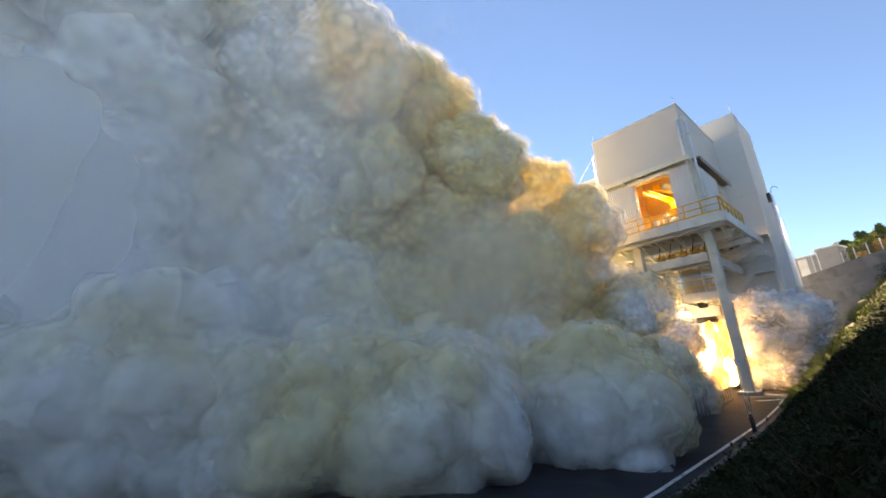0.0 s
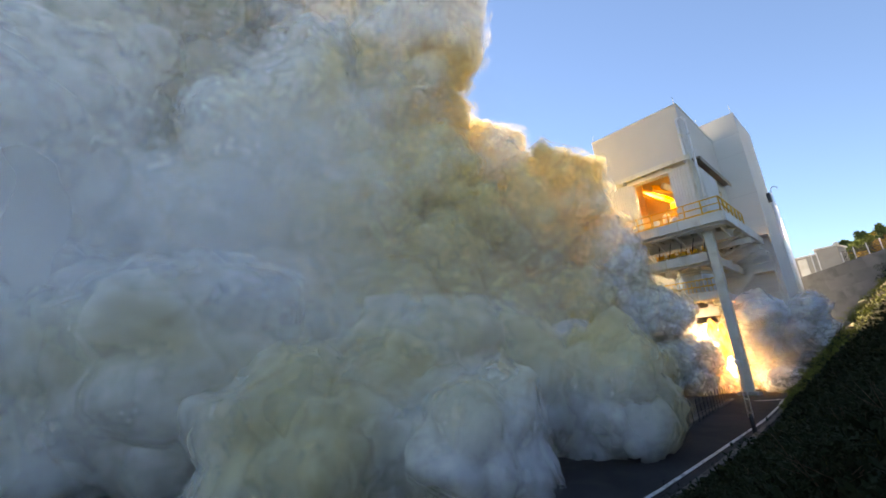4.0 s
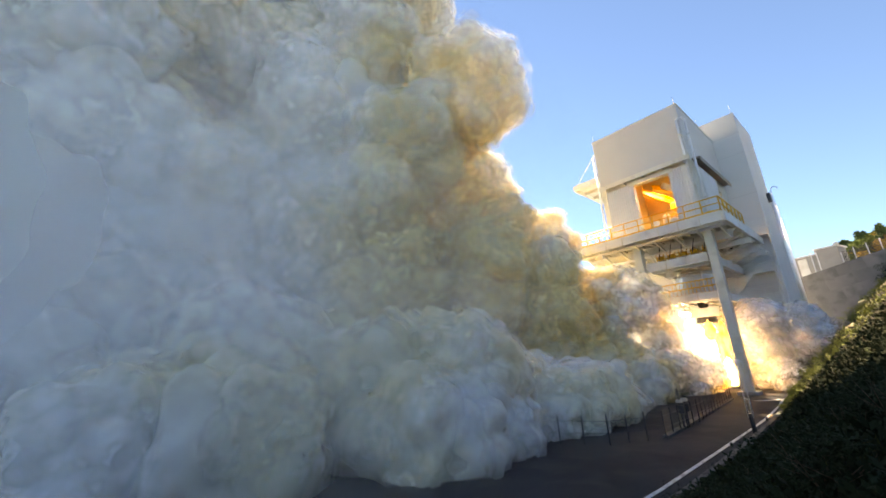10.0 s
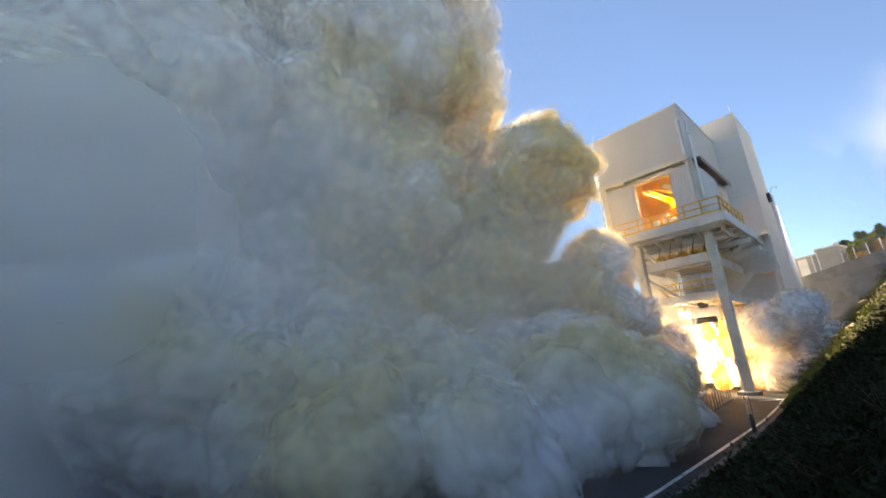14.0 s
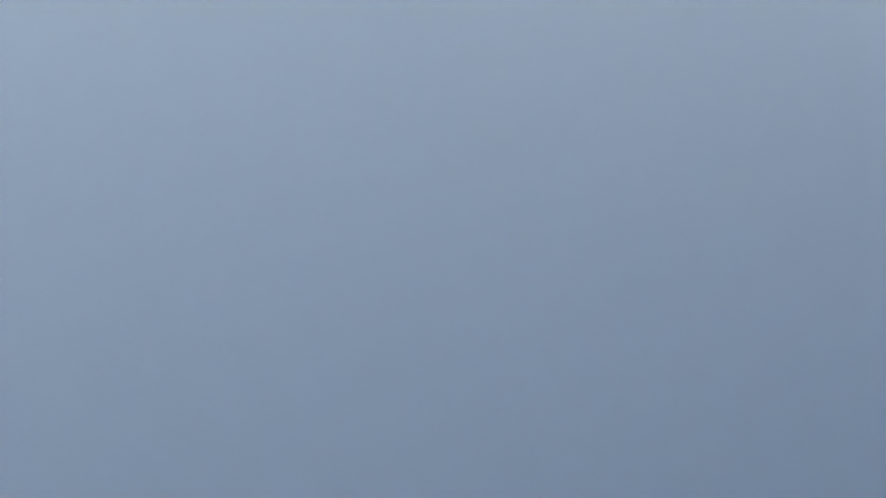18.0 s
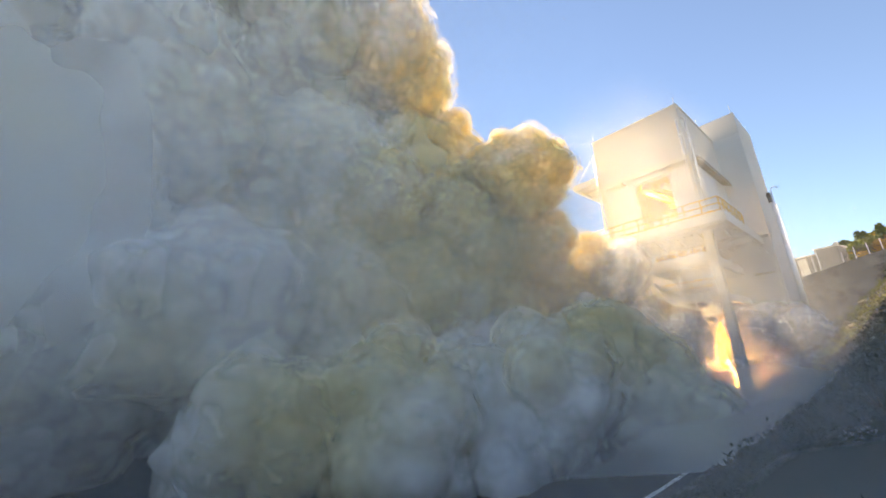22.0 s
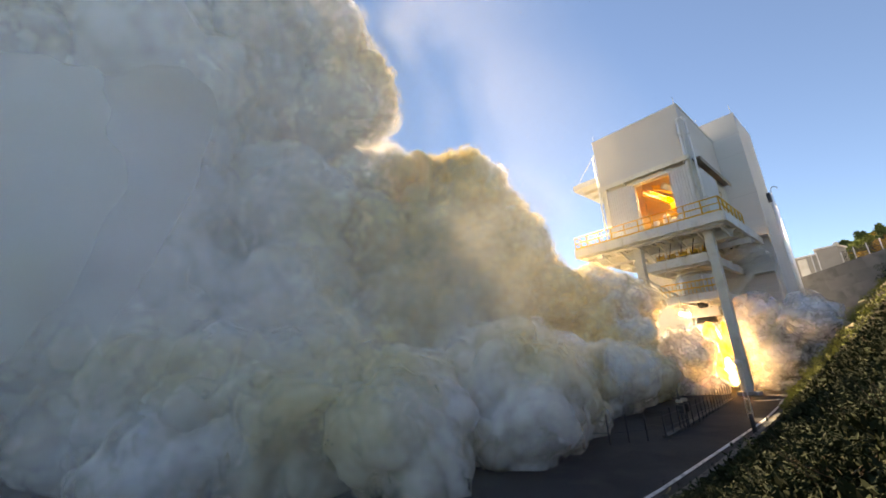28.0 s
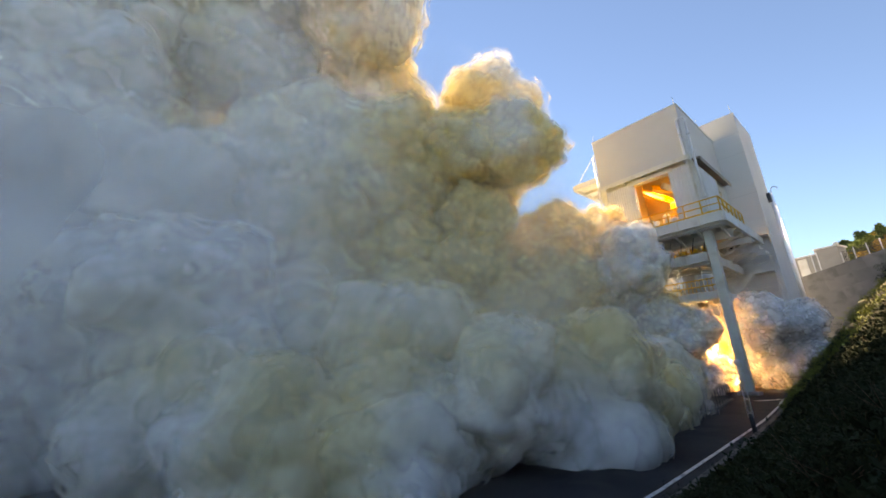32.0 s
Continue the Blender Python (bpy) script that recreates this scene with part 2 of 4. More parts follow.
    bmesh.ops.create_cube(bm, size=1.0, matrix=m @ Matrix.Diagonal(((b - a).length, w, h, 1)))
    return bm


def i_beam(bm, a, b, w, h, t=0.05):
    up = Vector((0, 0, 1))
    a, b = Vector(a), Vector(b)
    beam(bm, a, b, t, h - 2 * t)
    beam(bm, a + up * (h / 2 - t / 2), b + up * (h / 2 - t / 2), w, t)
    beam(bm, a - up * (h / 2 - t / 2), b - up * (h / 2 - t / 2), w, t)
    return bm


def lathe(bm, profile, at, sides=28):
    rings = [[bm.verts.new((at[0] + r * math.cos(i * math.tau / sides), at[1] + r * math.sin(i * math.tau / sides), at[2] + z)) for i in range(sides)] for r, z in profile]
    for lo, hi in zip(rings, rings[1:]):
        for i in range(sides):
            bm.faces.new((lo[i], lo[(i + 1) % sides], hi[(i + 1) % sides], hi[i]))
    bm.faces.new(rings[0][::-1])
    bm.faces.new(rings[-1])
    return bm


def mesh_of(name, bm, material, smooth=False):
    me = bpy.data.meshes.new(name)
    bm.to_mesh(me)
    bm.free()
    me.materials.append(material)
    if smooth:
        me.shade_smooth()
    return me


def part(name, bm, material, parent, label="", smooth=False):
    ob = new(name, mesh_of(name, bm, material, smooth))
    ob.parent = parent
    up = parent
    while up:
        ob.location -= up.location
        up = up.parent
    if label:
        tagged(ob, label)
    return ob


def thing(name, label, category, group="", kind="", at=(0, 0, 0)):
    ob = new(name)
    ob.empty_display_size = 0.3
    ob.location = at
    return tagged(ob, label, category, group, kind)


def B():
    return bmesh.new()


# ---- ground, road, slope ----
def slope_height(x, y):
    """The cut bank beside the road: foot near x = 4, steepest by y = -8."""
    f = min(1.0, max(0.0, (y + 34) / 26))
    foot = 4.15 - 1.45 * max(0.0, min(1.0, (y + 15) / 8))
    k = 0.36 + 0.74 * f
    if y > -7:
        k -= 0.022 * (y + 7)
        foot = 2.7 + 0.05 * (y + 7)
    d = x - foot
    if d <= 0:
        return -0.3
    rough = 0.35 * noise.fractal(Vector((x * 0.5, y * 0.5, 3.1)), 1.0, 2.0, 4) * min(1, d / 1.5)
    top = k * min(d, 7.5) + 0.42 * max(0, d - 7.5)
    return top + rough * (0.6 if y > -28 else 0.25)


def sheet(name, material, x0, x1, y0, y1, nx, ny, height, label, category, kind="structure", smooth=True):
    xs, ys = np.linspace(x0, x1, nx), np.linspace(y0, y1, ny)
    verts = [(x, y, height(x, y)) for y in ys for x in xs]
    faces = [(j * nx + i, j * nx + i + 1, (j + 1) * nx + i + 1, (j + 1) * nx + i) for j in range(ny - 1) for i in range(nx - 1)]
    me = bpy.data.meshes.new(name)
    me.from_pydata(verts, [], faces)
    me.materials.append(material)
    if smooth:
        me.shade_smooth()
    return tagged(new(name, me), label, category, kind=kind)


def ground_height(x, y):
    return -0.02 if abs(x) < 150 and abs(y) < 150 else -0.5


sheet("ground", ASPHALT, -900, 900, -900, 900, 61, 61, ground_height, "dark dusty asphalt yard round the test stand", "ground")
road = B()
box(road, 1.15, 3.85, -70, -15, -0.2, 0.012)
part_road = tagged(new("road", mesh_of("road", road, ASPHALT)), "dark asphalt service road, dusty and worn", "road", kind="structure")
apron = B()
for a, b in ((((3.85, -15), (1.15, -15)), ((2.9, -6), (-0.6, -6))), (((2.9, -6), (-0.6, -6)), ((2.3, 3), (-0.6, 3)))):
    lo = [apron.verts.new((*p, 0.012)) for p in (a[0], a[1])]
    hi = [apron.verts.new((*p, 0.012)) for p in (b[1], b[0])]
    apron.faces.new((lo[1], lo[0], hi[1], hi[0]))
bmesh.ops.remove_doubles(apron, verts=apron.verts, dist=0.01)
out = bmesh.ops.extrude_face_region(apron, geom=apron.faces[:])
bmesh.ops.translate(apron, vec=(0, 0, -0.2), verts=[v for v in out["geom"] if isinstance(v, bmesh.types.BMVert)])
bmesh.ops.recalc_face_normals(apron, faces=apron.faces)
tagged(new("road", mesh_of("road", apron, ASPHALT)), "dark asphalt road bending in towards the stand", "road", kind="structure")


line = B()
path = [(3.42, -60), (3.38, -24), (3.2, -18), (2.98, -12), (2.6, -7), (2.15, -2.9)]
for (xa, ya), (xb, yb) in zip(path, path[1:]):
    beam(line, (xa, ya, 0.016), (xb, yb, 0.016), 0.10, 0.012)
tagged(new("road_marking", mesh_of("road_marking", line, LINE)), "worn white edge line painted on the asphalt", "marking", kind="structure")
cross = B()
beam(cross, (1.1, -4.1, 0.016), (2.35, -2.7, 0.016), 0.3, 0.012)
tagged(new("road_marking", mesh_of("road_marking", cross, LINE)), "white stop line across the road's far end", "marking", kind="structure")
kerb_path = [(3.95, -60), (3.95, -24), (3.72, -18), (3.4, -12.5), (2.95, -7), (2.5, -2.5)]
kerb = tagged(new("kerb"), "low grey concrete kerb along the foot of the bank", "kerb", kind="structure")
for (xa, ya), (xb, yb) in zip(kerb_path, kerb_path[1:]):
    steps = max(1, round(math.hypot(xb - xa, yb - ya)))
    for i in range(steps):
        p, q = i / steps, (i + 0.97) / steps
        part("kerbstone", beam(B(), (xa + (xb - xa) * p, ya + (yb - ya) * p, 0.04), (xa + (xb - xa) * q, ya + (yb - ya) * q, 0.04), 0.16, 0.2), KERB, kerb)
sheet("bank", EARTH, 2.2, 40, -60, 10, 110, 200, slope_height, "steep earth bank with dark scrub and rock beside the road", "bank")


# ---- retaining wall, back terrace, hut ----
WALL_A, WALL_B = Vector((-9.0, 23.2, 0)), Vector((16.0, 17.7, 0))
WALL_WAY = (WALL_B - WALL_A).normalized()
WALL_N = Vector((WALL_WAY.y, -WALL_WAY.x, 0))


def on_wall(d, back_off=0.0, up=0.0):
    """A point d metres along the wall's climbing top from where the tower hides it; up: above the top."""
    p = Vector((1.0, 21.0, 0)) + WALL_WAY * d - WALL_N * back_off
    return Vector((p.x, p.y, 9.65 + 0.19 * d + up))


def oriented(bm, d0, d1, b0, b1, z0, z1, level=None):
    """A block between two places along the wall; level: its foot stands level at that place."""
    lift = 0.0 if level is None else 9.65 + 0.19 * level
    a, b = on_wall(d0, (b0 + b1) / 2), on_wall(d1, (b0 + b1) / 2)
    if level is None:
        a.z, b.z = a.z + (z0 + z1) / 2, b.z + (z0 + z1) / 2
    else:
        a.z = b.z = lift + (z0 + z1) / 2
    return beam(bm, a, b, abs(b1 - b0), z1 - z0)


wall = thing("retaining_wall", "tall stepped concrete retaining wall, grey and stained", "wall", kind="structure", at=(2, 21, 0))
for c in range(9):
    high_z = -1.1 * c
    out = 0.11 * c
    for i in range(13):
        d = -10.6 + i * 2.1 + (1.05 if c % 2 else 0.0)
        part("wall_panel", oriented(B(), d + 0.006, d + 2.094, -out + random.uniform(-0.03, 0.03), 1.6, high_z - 1.094, high_z - 0.006), CONCRETE, wall)
back = B()
for i in range(13):
    d = -10 + i * 2.1
    oriented(back, d, d + 2.1, 1.6, 9.5, -1.5, -0.12)
tagged(new("terrace", mesh_of("terrace", back, CONC_PALE)), "concrete terrace climbing behind the retaining wall", "terrace", kind="structure")


hut = thing("equipment_hut", "pale grey flat-roofed equipment hut on the terrace", "hut", at=on_wall(3.0, 2))
part("wall", oriented(B(), 0.85, 2.75, 0.5, 2.6, -0.6, 1.95, 1.8), CONC_PALE, hut, "pale panel walls")
part("wall", oriented(B(), 2.78, 4.6, 0.35, 2.6, -0.6, 2.25, 2.6), CONC_PALE, hut)
part("roof", oriented(B(), 0.75, 2.76, 0.4, 2.7, 1.95, 2.07, 1.8), STEEL_W, hut)
part("roof", oriented(B(), 2.74, 4.72, 0.25, 2.7, 2.25, 2.38, 2.6), STEEL_W, hut)
for d in (2.45, 2.9):
    part("downpipe", rod(B(), on_wall(d, 0.3, 0.0), on_wall(d, 0.3, 2.0), 0.05), ZINC, hut)
part("door", oriented(B(), 1.2, 1.95, 0.45, 0.5, -0.1, 1.75, 1.8), STEEL_W, hut)
part("vent", oriented(B(), 4.2, 4.5, 1.0, 1.5, 2.38, 2.75, 2.6), ZINC, hut)
cage = thing("machine_cage", "dark open machine enclosure beside the hut", "enclosure", at=on_wall(-0.2, 1))
part("body", oriented(B(), -0.9, 0.8, 0.8, 2.6, -0.3, 2.0, 0.3), DARK, cage)
for d in (-0.9, -0.3, 0.3, 0.75):
    part("post", rod(B(), on_wall(d, 0.3), on_wall(d, 0.3, 1.0), 0.04), ZINC, cage)
for h in (0.5, 1.0):
    part("rail", rod(B(), on_wall(-0.9, 0.3, h), on_wall(0.75, 0.3, h), 0.035), ZINC, cage)
part("lamp", box(B(), *[c + o for c in on_wall(0.45, 0.74, 1.1) for o in (-0.07, 0.07)]), LAMP_WHITE, cage, "small white lamp")
fence = thing("terrace_fence", "dark mesh fence on pale posts along the wall's top", "fence", at=on_wall(8, 0.2))
for i in range(8):
    d = 4.75 + i * 0.95
    part("post", rod(B(), on_wall(d, 0.2, -0.1), on_wall(d, 0.2, 1.15), 0.045), ZINC, fence)
    net = B()
    for k in range(1, 9):
        rod(net, on_wall(d + k * 0.105, 0.2, 0.05), on_wall(d + k * 0.105, 0.2, 1.08), 0.02, sides=5)
    for h in (0.05, 0.3, 0.55, 0.8, 1.08):
        rod(net, on_wall(d, 0.2, h), on_wall(d + 0.95, 0.2, h), 0.02, sides=5)
    part("mesh_panel", net, DARK, fence)


# ---- hill behind ----
def hill_height(x, y):
    f = max(0.0, (y - 26 + 0.5 * (x - 4)) / 50)
    h = 9.0 + 9.0 * min(1.0, f) ** 0.9 + 0.30 * max(0, x - 2) * min(1.0, f * 3)
    return h + 1.0 * noise.fractal(Vector((x * 0.08, y * 0.08, 9)), 1.0, 2.0, 4)


sheet("hill", HILL, -30, 110, 26, 130, 80, 60, hill_height, "hillside of autumn scrub and pines behind the terrace", "hill")


def far_height(x, y):
    return -2 + 75 * math.exp(-((y - 420) / 90) ** 2) * (0.75 + 0.35 * noise.fractal(Vector((x * 0.006, y * 0.006, 2)), 1.0, 2.0, 4))


sheet("far_hill", FAR_HILL, -900, 500, 250, 640, 70, 20, far_height, "wooded ridge far behind the site, haze greyed into its colour", "hill")


# ---- the test stand ----
BX0, BX1, BD = -7.6, 0.0, 9.9          # cabin across and deep
DECK, BROW, ROOF = 12.5, 18.05, 23.12  # its floor, door head and roof
stand = thing("test_stand", "grey steel-clad engine test stand cabin on tall cream columns", "test stand", at=(-3, 4, 0))
T = 0.25
# upper box above the doors: its four sides, each a hollow wall
part("front_wall", box(B(), BX0, BX1, 0, T, BROW, ROOF, 0.03), CLAD, stand, "plain grey cladding over the door")
part("side_wall", box(B(), BX1 - T, BX1, T + 0.003, BD, BROW, ROOF, 0.03), CLAD, stand)
part("side_wall", box(B(), BX0, BX0 + T, T + 0.003, BD, BROW, ROOF, 0.03), CLAD, stand)
part("roof", box(B(), BX0 + T, BX1 - T, T, BD, ROOF - 0.35, ROOF - 0.1), CLAD, stand)
cap = B()
box(cap, BX0 - 0.06, BX1 + 0.06, -0.06, 0.2, ROOF + 0.003, ROOF + 0.1)
box(cap, BX1 - 0.2, BX1 + 0.06, 0.203, BD, ROOF + 0.003, ROOF + 0.1)
box(cap, BX0 - 0.06, BX0 + 0.2, 0.203, BD, ROOF + 0.003, ROOF + 0.1)
part("parapet_cap", cap, STEEL_W, stand)
# lower storey: jambs round the opening
for x0, x1 in ((BX0 + 0.004, -4.55), (-1.6, BX1 - 0.004)):
    part("front_wall", box(B(), x0, x1, 0.05, T, DECK, BROW - 0.003), CREAM, stand)
part("front_wall", box(B(), -4.55, -1.6, 0.05, T, 17.3, BROW - 0.003), CREAM, stand)
part("side_wall", box(B(), BX0 + 0.004, BX0 + T, T + 0.003, BD, DECK, BROW - 0.003), CLAD, stand)
for y0, y1 in ((T + 0.003, 5.2), (7.6, BD)):
    part("side_wall", box(B(), BX1 - T, BX1 - 0.004, y0, y1, DECK, BROW - 0.003), CREAM, stand)
part("side_wall", box(B(), BX1 - T, BX1 - 0.004, 5.2, 7.6, 17.0, BROW - 0.003), CREAM, stand)
part("back_wall", box(B(), BX0 + T, BX1 - T, BD - 0.2, BD - 0.01, DECK, ROOF - 0.4), ORANGE_WALL, stand, "ochre inner wall lit by warm lamps")
part("inner_wall", box(B(), BX0 + T, BX0 + T + 0.08, T + 0.01, BD - 0.21, DECK, ROOF - 0.4), ORANGE_WALL, stand)
part("inner_wall", box(B(), BX1 - T - 0.08, BX1 - T, T + 0.01, 5.1, DECK, ROOF - 0.4), ORANGE_WALL, stand)
# door-track hoods
hood = B()
box(hood, BX0 + 0.1, BX1 + 0.15, -0.55, 0.0, BROW - 0.02, BROW + 0.12)
box(hood, BX0 + 0.1, BX1 + 0.15, -0.58, -0.52, BROW - 0.28, BROW + 0.12)
part("door_hood", hood, CREAM, stand, "cream hood over the sliding-door track")
hood = B()
box(hood, 0.003, 0.6, 0.6, 9.2, BROW - 0.02, BROW + 0.12)
box(hood, 0.55, 0.62, 0.6, 9.2, BROW - 0.28, BROW + 0.12)
part("door_hood", hood, BROWN, stand, "brown hood over the side door")
part("door_head", box(B(), -4.9, -1.3, -0.32, -0.05, 17.32, 17.62), CREAM, stand)
for k in range(5):
    x = -7.0 + k * 1.65
    part("track_bracket", box(B(), x, x + 0.12, -0.5, 0.04, BROW - 0.35, BROW - 0.03), STEEL_W, stand)


def ribbed_panel(a, b, z0, z1, out, pitch=0.2, depth=0.07):
    """A trapezoid-ribbed sheet from a to b, standing upright."""
    bm = B()
    a, b, out = Vector((*a, 0)), Vector((*b, 0)), Vector((*out, 0))
    n = round((b - a).length / pitch)
    pts = []
    for i in range(n):
        for f, o in ((0.0, 0), (0.3, 0), (0.45, 1), (0.85, 1)):
            pts.append(a + (b - a) * ((i + f) / n) + out * depth * o)
    pts.append(b)
    pts += [p - out * 0.06 for p in (b, a)]
    lo = [bm.verts.new(p + Vector((0, 0, z0))) for p in pts]
    hi = [bm.verts.new(p + Vector((0, 0, z1))) for p in pts]
    for i in range(len(pts)):
        bm.faces.new((lo[i], lo[(i + 1) % len(pts)], hi[(i + 1) % len(pts)], hi[i]))
    bm.faces.new(hi)
    bm.faces.new(lo[::-1])
    bmesh.ops.recalc_face_normals(bm, faces=bm.faces)
    return bm


doors = ((-6.95, -4.62), (-1.6, -0.2))
for x0, x1 in doors:
    leaf = part("sliding_door", ribbed_panel((x0, -0.2), (x1, -0.2), DECK + 0.08, 17.5, (0, -1)), RIBBED, stand, "pale grey ribbed sliding door leaf, slid open")
    edge = B()
    box(edge, x0 - 0.07, x0 - 0.004, -0.3, -0.14, DECK + 0.06, 17.55)
    box(edge, x1 + 0.004, x1 + 0.07, -0.3, -0.14, DECK + 0.06, 17.55)
    part("door_frame", edge, STEEL_W, leaf)
leaf = part("sliding_door", ribbed_panel((0.22, 1.4), (0.22, 5.1), DECK + 0.08, 17.5, (1, 0)), RIBBED, stand, "pale grey ribbed side door leaf, slid open")
part("door_frame", box(B(), 0.12, 0.32, 5.104, 5.2, DECK + 0.06, 17.5), STEEL_W, leaf)
# corner downpipes
for x, y in ((-0.22, -0.16), (0.3, 0.3), (-7.7, -0.16)):
    dp = B()
    rod(dp, (x, y, DECK + 0.1), (x, y, 21.6), 0.085)
    rod(dp, (x, y, 21.6), (x * 0.4 + (BX1 if x > -1 else BX0) * 0.6, 0.02, 21.85), 0.08)
    p = part("downpipe", dp, PIPE_WHITE, stand, "bright white downpipe", True)
    for z in (14.5, 20.2):
        part("pipe_clip", box(B(), x - 0.15, x + 0.15, y - 0.14, max(y + 0.14, 0.0), z, z + 0.06), STEEL_W, p)
# lightning rods
for x, y, z in ((BX1 - 0.1, 0.1, ROOF), (BX0 + 0.1, 0.1, ROOF), (BX1 - 0.1, 6.0, ROOF), (BX1 - 0.1, 8.4, ROOF)):
    part("lightning_rod", rod(B(), (x, y, z), (x, y, z + 0.9), 0.03, 0.012, 6), ZINC, stand)

# room behind the door
part("crane_beam", i_beam(B(), (-4.4, 1.2, 17.0), (-3.2, 8.8, 17.0), 0.3, 0.55), YELLOW, stand, "yellow overhead crane beam")
part("crane_beam", i_beam(B(), (-3.4, 0.8, 16.95), (-0.6, 7.5, 16.95), 0.3, 0.5), YELLOW, stand)
part("hoist", box(B(), -3.4, -2.7, 4.2, 5.0, 15.6, 16.3, 0.08), YELLOW, stand)
part("duct", rod(B(), (-2.6, 1.0, 16.9), (-0.8, 6.0, 16.2), 0.28, sides=16), ZINC, stand, "silver air duct", True)
part("duct", rod(B(), (-1.5, 1.0, 16.5), (-0.7, 8.0, 15.9), 0.18, sides=16), ZINC, stand, "", True)
for k, (x, y, h, r) in enumerate(((-3.9, 1.2, 1.5, 0.3), (-3.1, 1.6, 1.9, 0.3), (-2.4, 1.3, 1.3, 0.4))):
    vessel = thing("pressure_vessel", "small white pressure vessel standing in the lit room", "vessel", "vessels in the cabin", at=(x, y, DECK))
    part("shell", lathe(B(), ((r * 0.7, 0), (r, 0.15), (r, h - 0.2), (r * 0.7, h - 0.05), (r * 0.2, h)), (x, y, DECK + 0.12), 18), STEEL_W, vessel, smooth=True)
    part("foot", box(B(), x - r, x + r, y - r, y + r, DECK, DECK + 0.12), DARK, vessel)
rack = thing("pipe_rack", "yellow steel pipe rack with valves inside the cabin", "rack", at=(-2.6, 5.2, DECK))
for x in (-4.3, -3.3, -2.2, -1.2):
    part("post", box(B(), x - 0.06, x + 0.06, 5.1, 5.22, DECK, DECK + 3.0), YELLOW, rack)
for z in (0.8, 1.6, 2.4, 3.0):
    part("rail", rod(B(), (-4.4, 5.1, DECK + z), (-1.0, 5.1, DECK + z), 0.07), YELLOW if z != 1.6 else STEEL_W, rack)
for x in (-3.8, -2.8, -1.7):
    part("valve", rod(B(), (x, 4.85, DECK + 1.6), (x, 5.35, DECK + 1.6), 0.22, sides=14), CREAM, rack)
for x, y in ((-5.8, 2.5), (-0.9, 2.5)):
    lamp = thing("ceiling_lamp", "glowing warm high-bay lamp under the cabin's ceiling", "lamp", "lamps in the cabin", at=(x, y, 17.9))
    part("shade", lathe(B(), ((0.36, 0), (0.3, 0.2), (0.1, 0.4)), (x, y, 17.8), 16), ZINC, lamp, smooth=True)
    part("lens", lathe(B(), ((0.3, 0), (0.3, 0.03)), (x, y, 17.76), 16), LAMP_WARM, lamp)
    part("cord", rod(B(), (x, y, 18.2), (x, y, ROOF - 0.36), 0.02, sides=6), DARK, lamp)
cabin_light = new("cabin_light", bpy.data.lights.new("cabin_light", "AREA"))
cabin_light.data.energy, cabin_light.data.color, cabin_light.data.size = 330, (1.0, 0.70, 0.36), 2.6
cabin_light.matrix_world = look((-3.2, 4.2, 17.6), (-3.2, 4.3, 12.5))


# ---- decks ----
def deck(z, x0, x1, y0, y1, fascia, name, label, step=1.55, bays=True, hole=None):
    """A steel platform: plate, fascia all round with stiffeners, joists underneath."""
    d = thing(name, label, "platform", at=((x0 + x1) / 2, (y0 + y1) / 2, z - fascia))
    if hole:
        hx0, hx1, hy0, hy1 = hole
        for r in ((x0, hx0, y0, y1), (hx1, x1, y0, y1), (hx0 + 0.002, hx1 - 0.002, y0, hy0), (hx0 + 0.002, hx1 - 0.002, hy1, y1)):
            part("plate", box(B(), *r, z - 0.1, z), STEEL_W, d)
    else:
        part("plate", box(B(), x0, x1, y0, y1, z - 0.1, z), STEEL_W, d)
    part("fascia", box(B(), x0, x1, y0 - 0.16, y0 - 0.003, z - fascia, z + 0.12, 0.02), STEEL_W, d)
    part("fascia", box(B(), x1 + 0.003, x1 + 0.16, y0, y1, z - fascia, z + 0.12, 0.02), STEEL_W, d)
    part("fascia", box(B(), x0 - 0.16, x0 - 0.003, y0, y1, z - fascia, z + 0.12, 0.02), STEEL_W, d)
    n = max(1, round((x1 - x0) / step))
    for i in range(n + 1):
        x = x0 + (x1 - x0) * i / n
        part("stiffener", box(B(), x - 0.035, x + 0.035, y0 - 0.22, y0 - 0.163, z - fascia - 0.05, z + 0.1), CREAM, d)
        part("joist", i_beam(B(), (x, y0 + 0.05, z - fascia * 0.5 - 0.1), (x, y1 - 0.05, z - fascia * 0.5 - 0.1), 0.28, fascia * 0.8), CREAM, d)
    m = max(1, round((y1 - y0) / 3.2))
    for j in range(m + 1):
        y = y0 + 0.3 + (y1 - y0 - 0.6) * j / m
        part("girder", i_beam(B(), (x0 + 0.1, y, z - fascia + 0.1), (x1 - 0.1, y, z - fascia + 0.1), 0.34, fascia * 0.9), STEEL_W, d)
    return d


def railing(name, path, z, posts=1.15, label="yellow tubular safety railing along the platform's edge", height=1.15):
    r = thing(name, label, "railing", "yellow railings of the stand", at=(*path[0], z))
    for (xa, ya), (xb, yb) in zip(path, path[1:]):
        for h in (height, height * 0.55):
            part("rail", rod(B(), (xa, ya, z + h), (xb, yb, z + h), 0.05, sides=8), YELLOW, r, smooth=True)
        part("toe_board", beam(B(), (xa, ya, z + 0.1), (xb, yb, z + 0.1), 0.02, 0.16), YELLOW, r)
        n = max(1, round(math.hypot(xb - xa, yb - ya) / posts))
        for i in range(n + 1):
            p = (xa + (xb - xa) * i / n, ya + (yb - ya) * i / n)
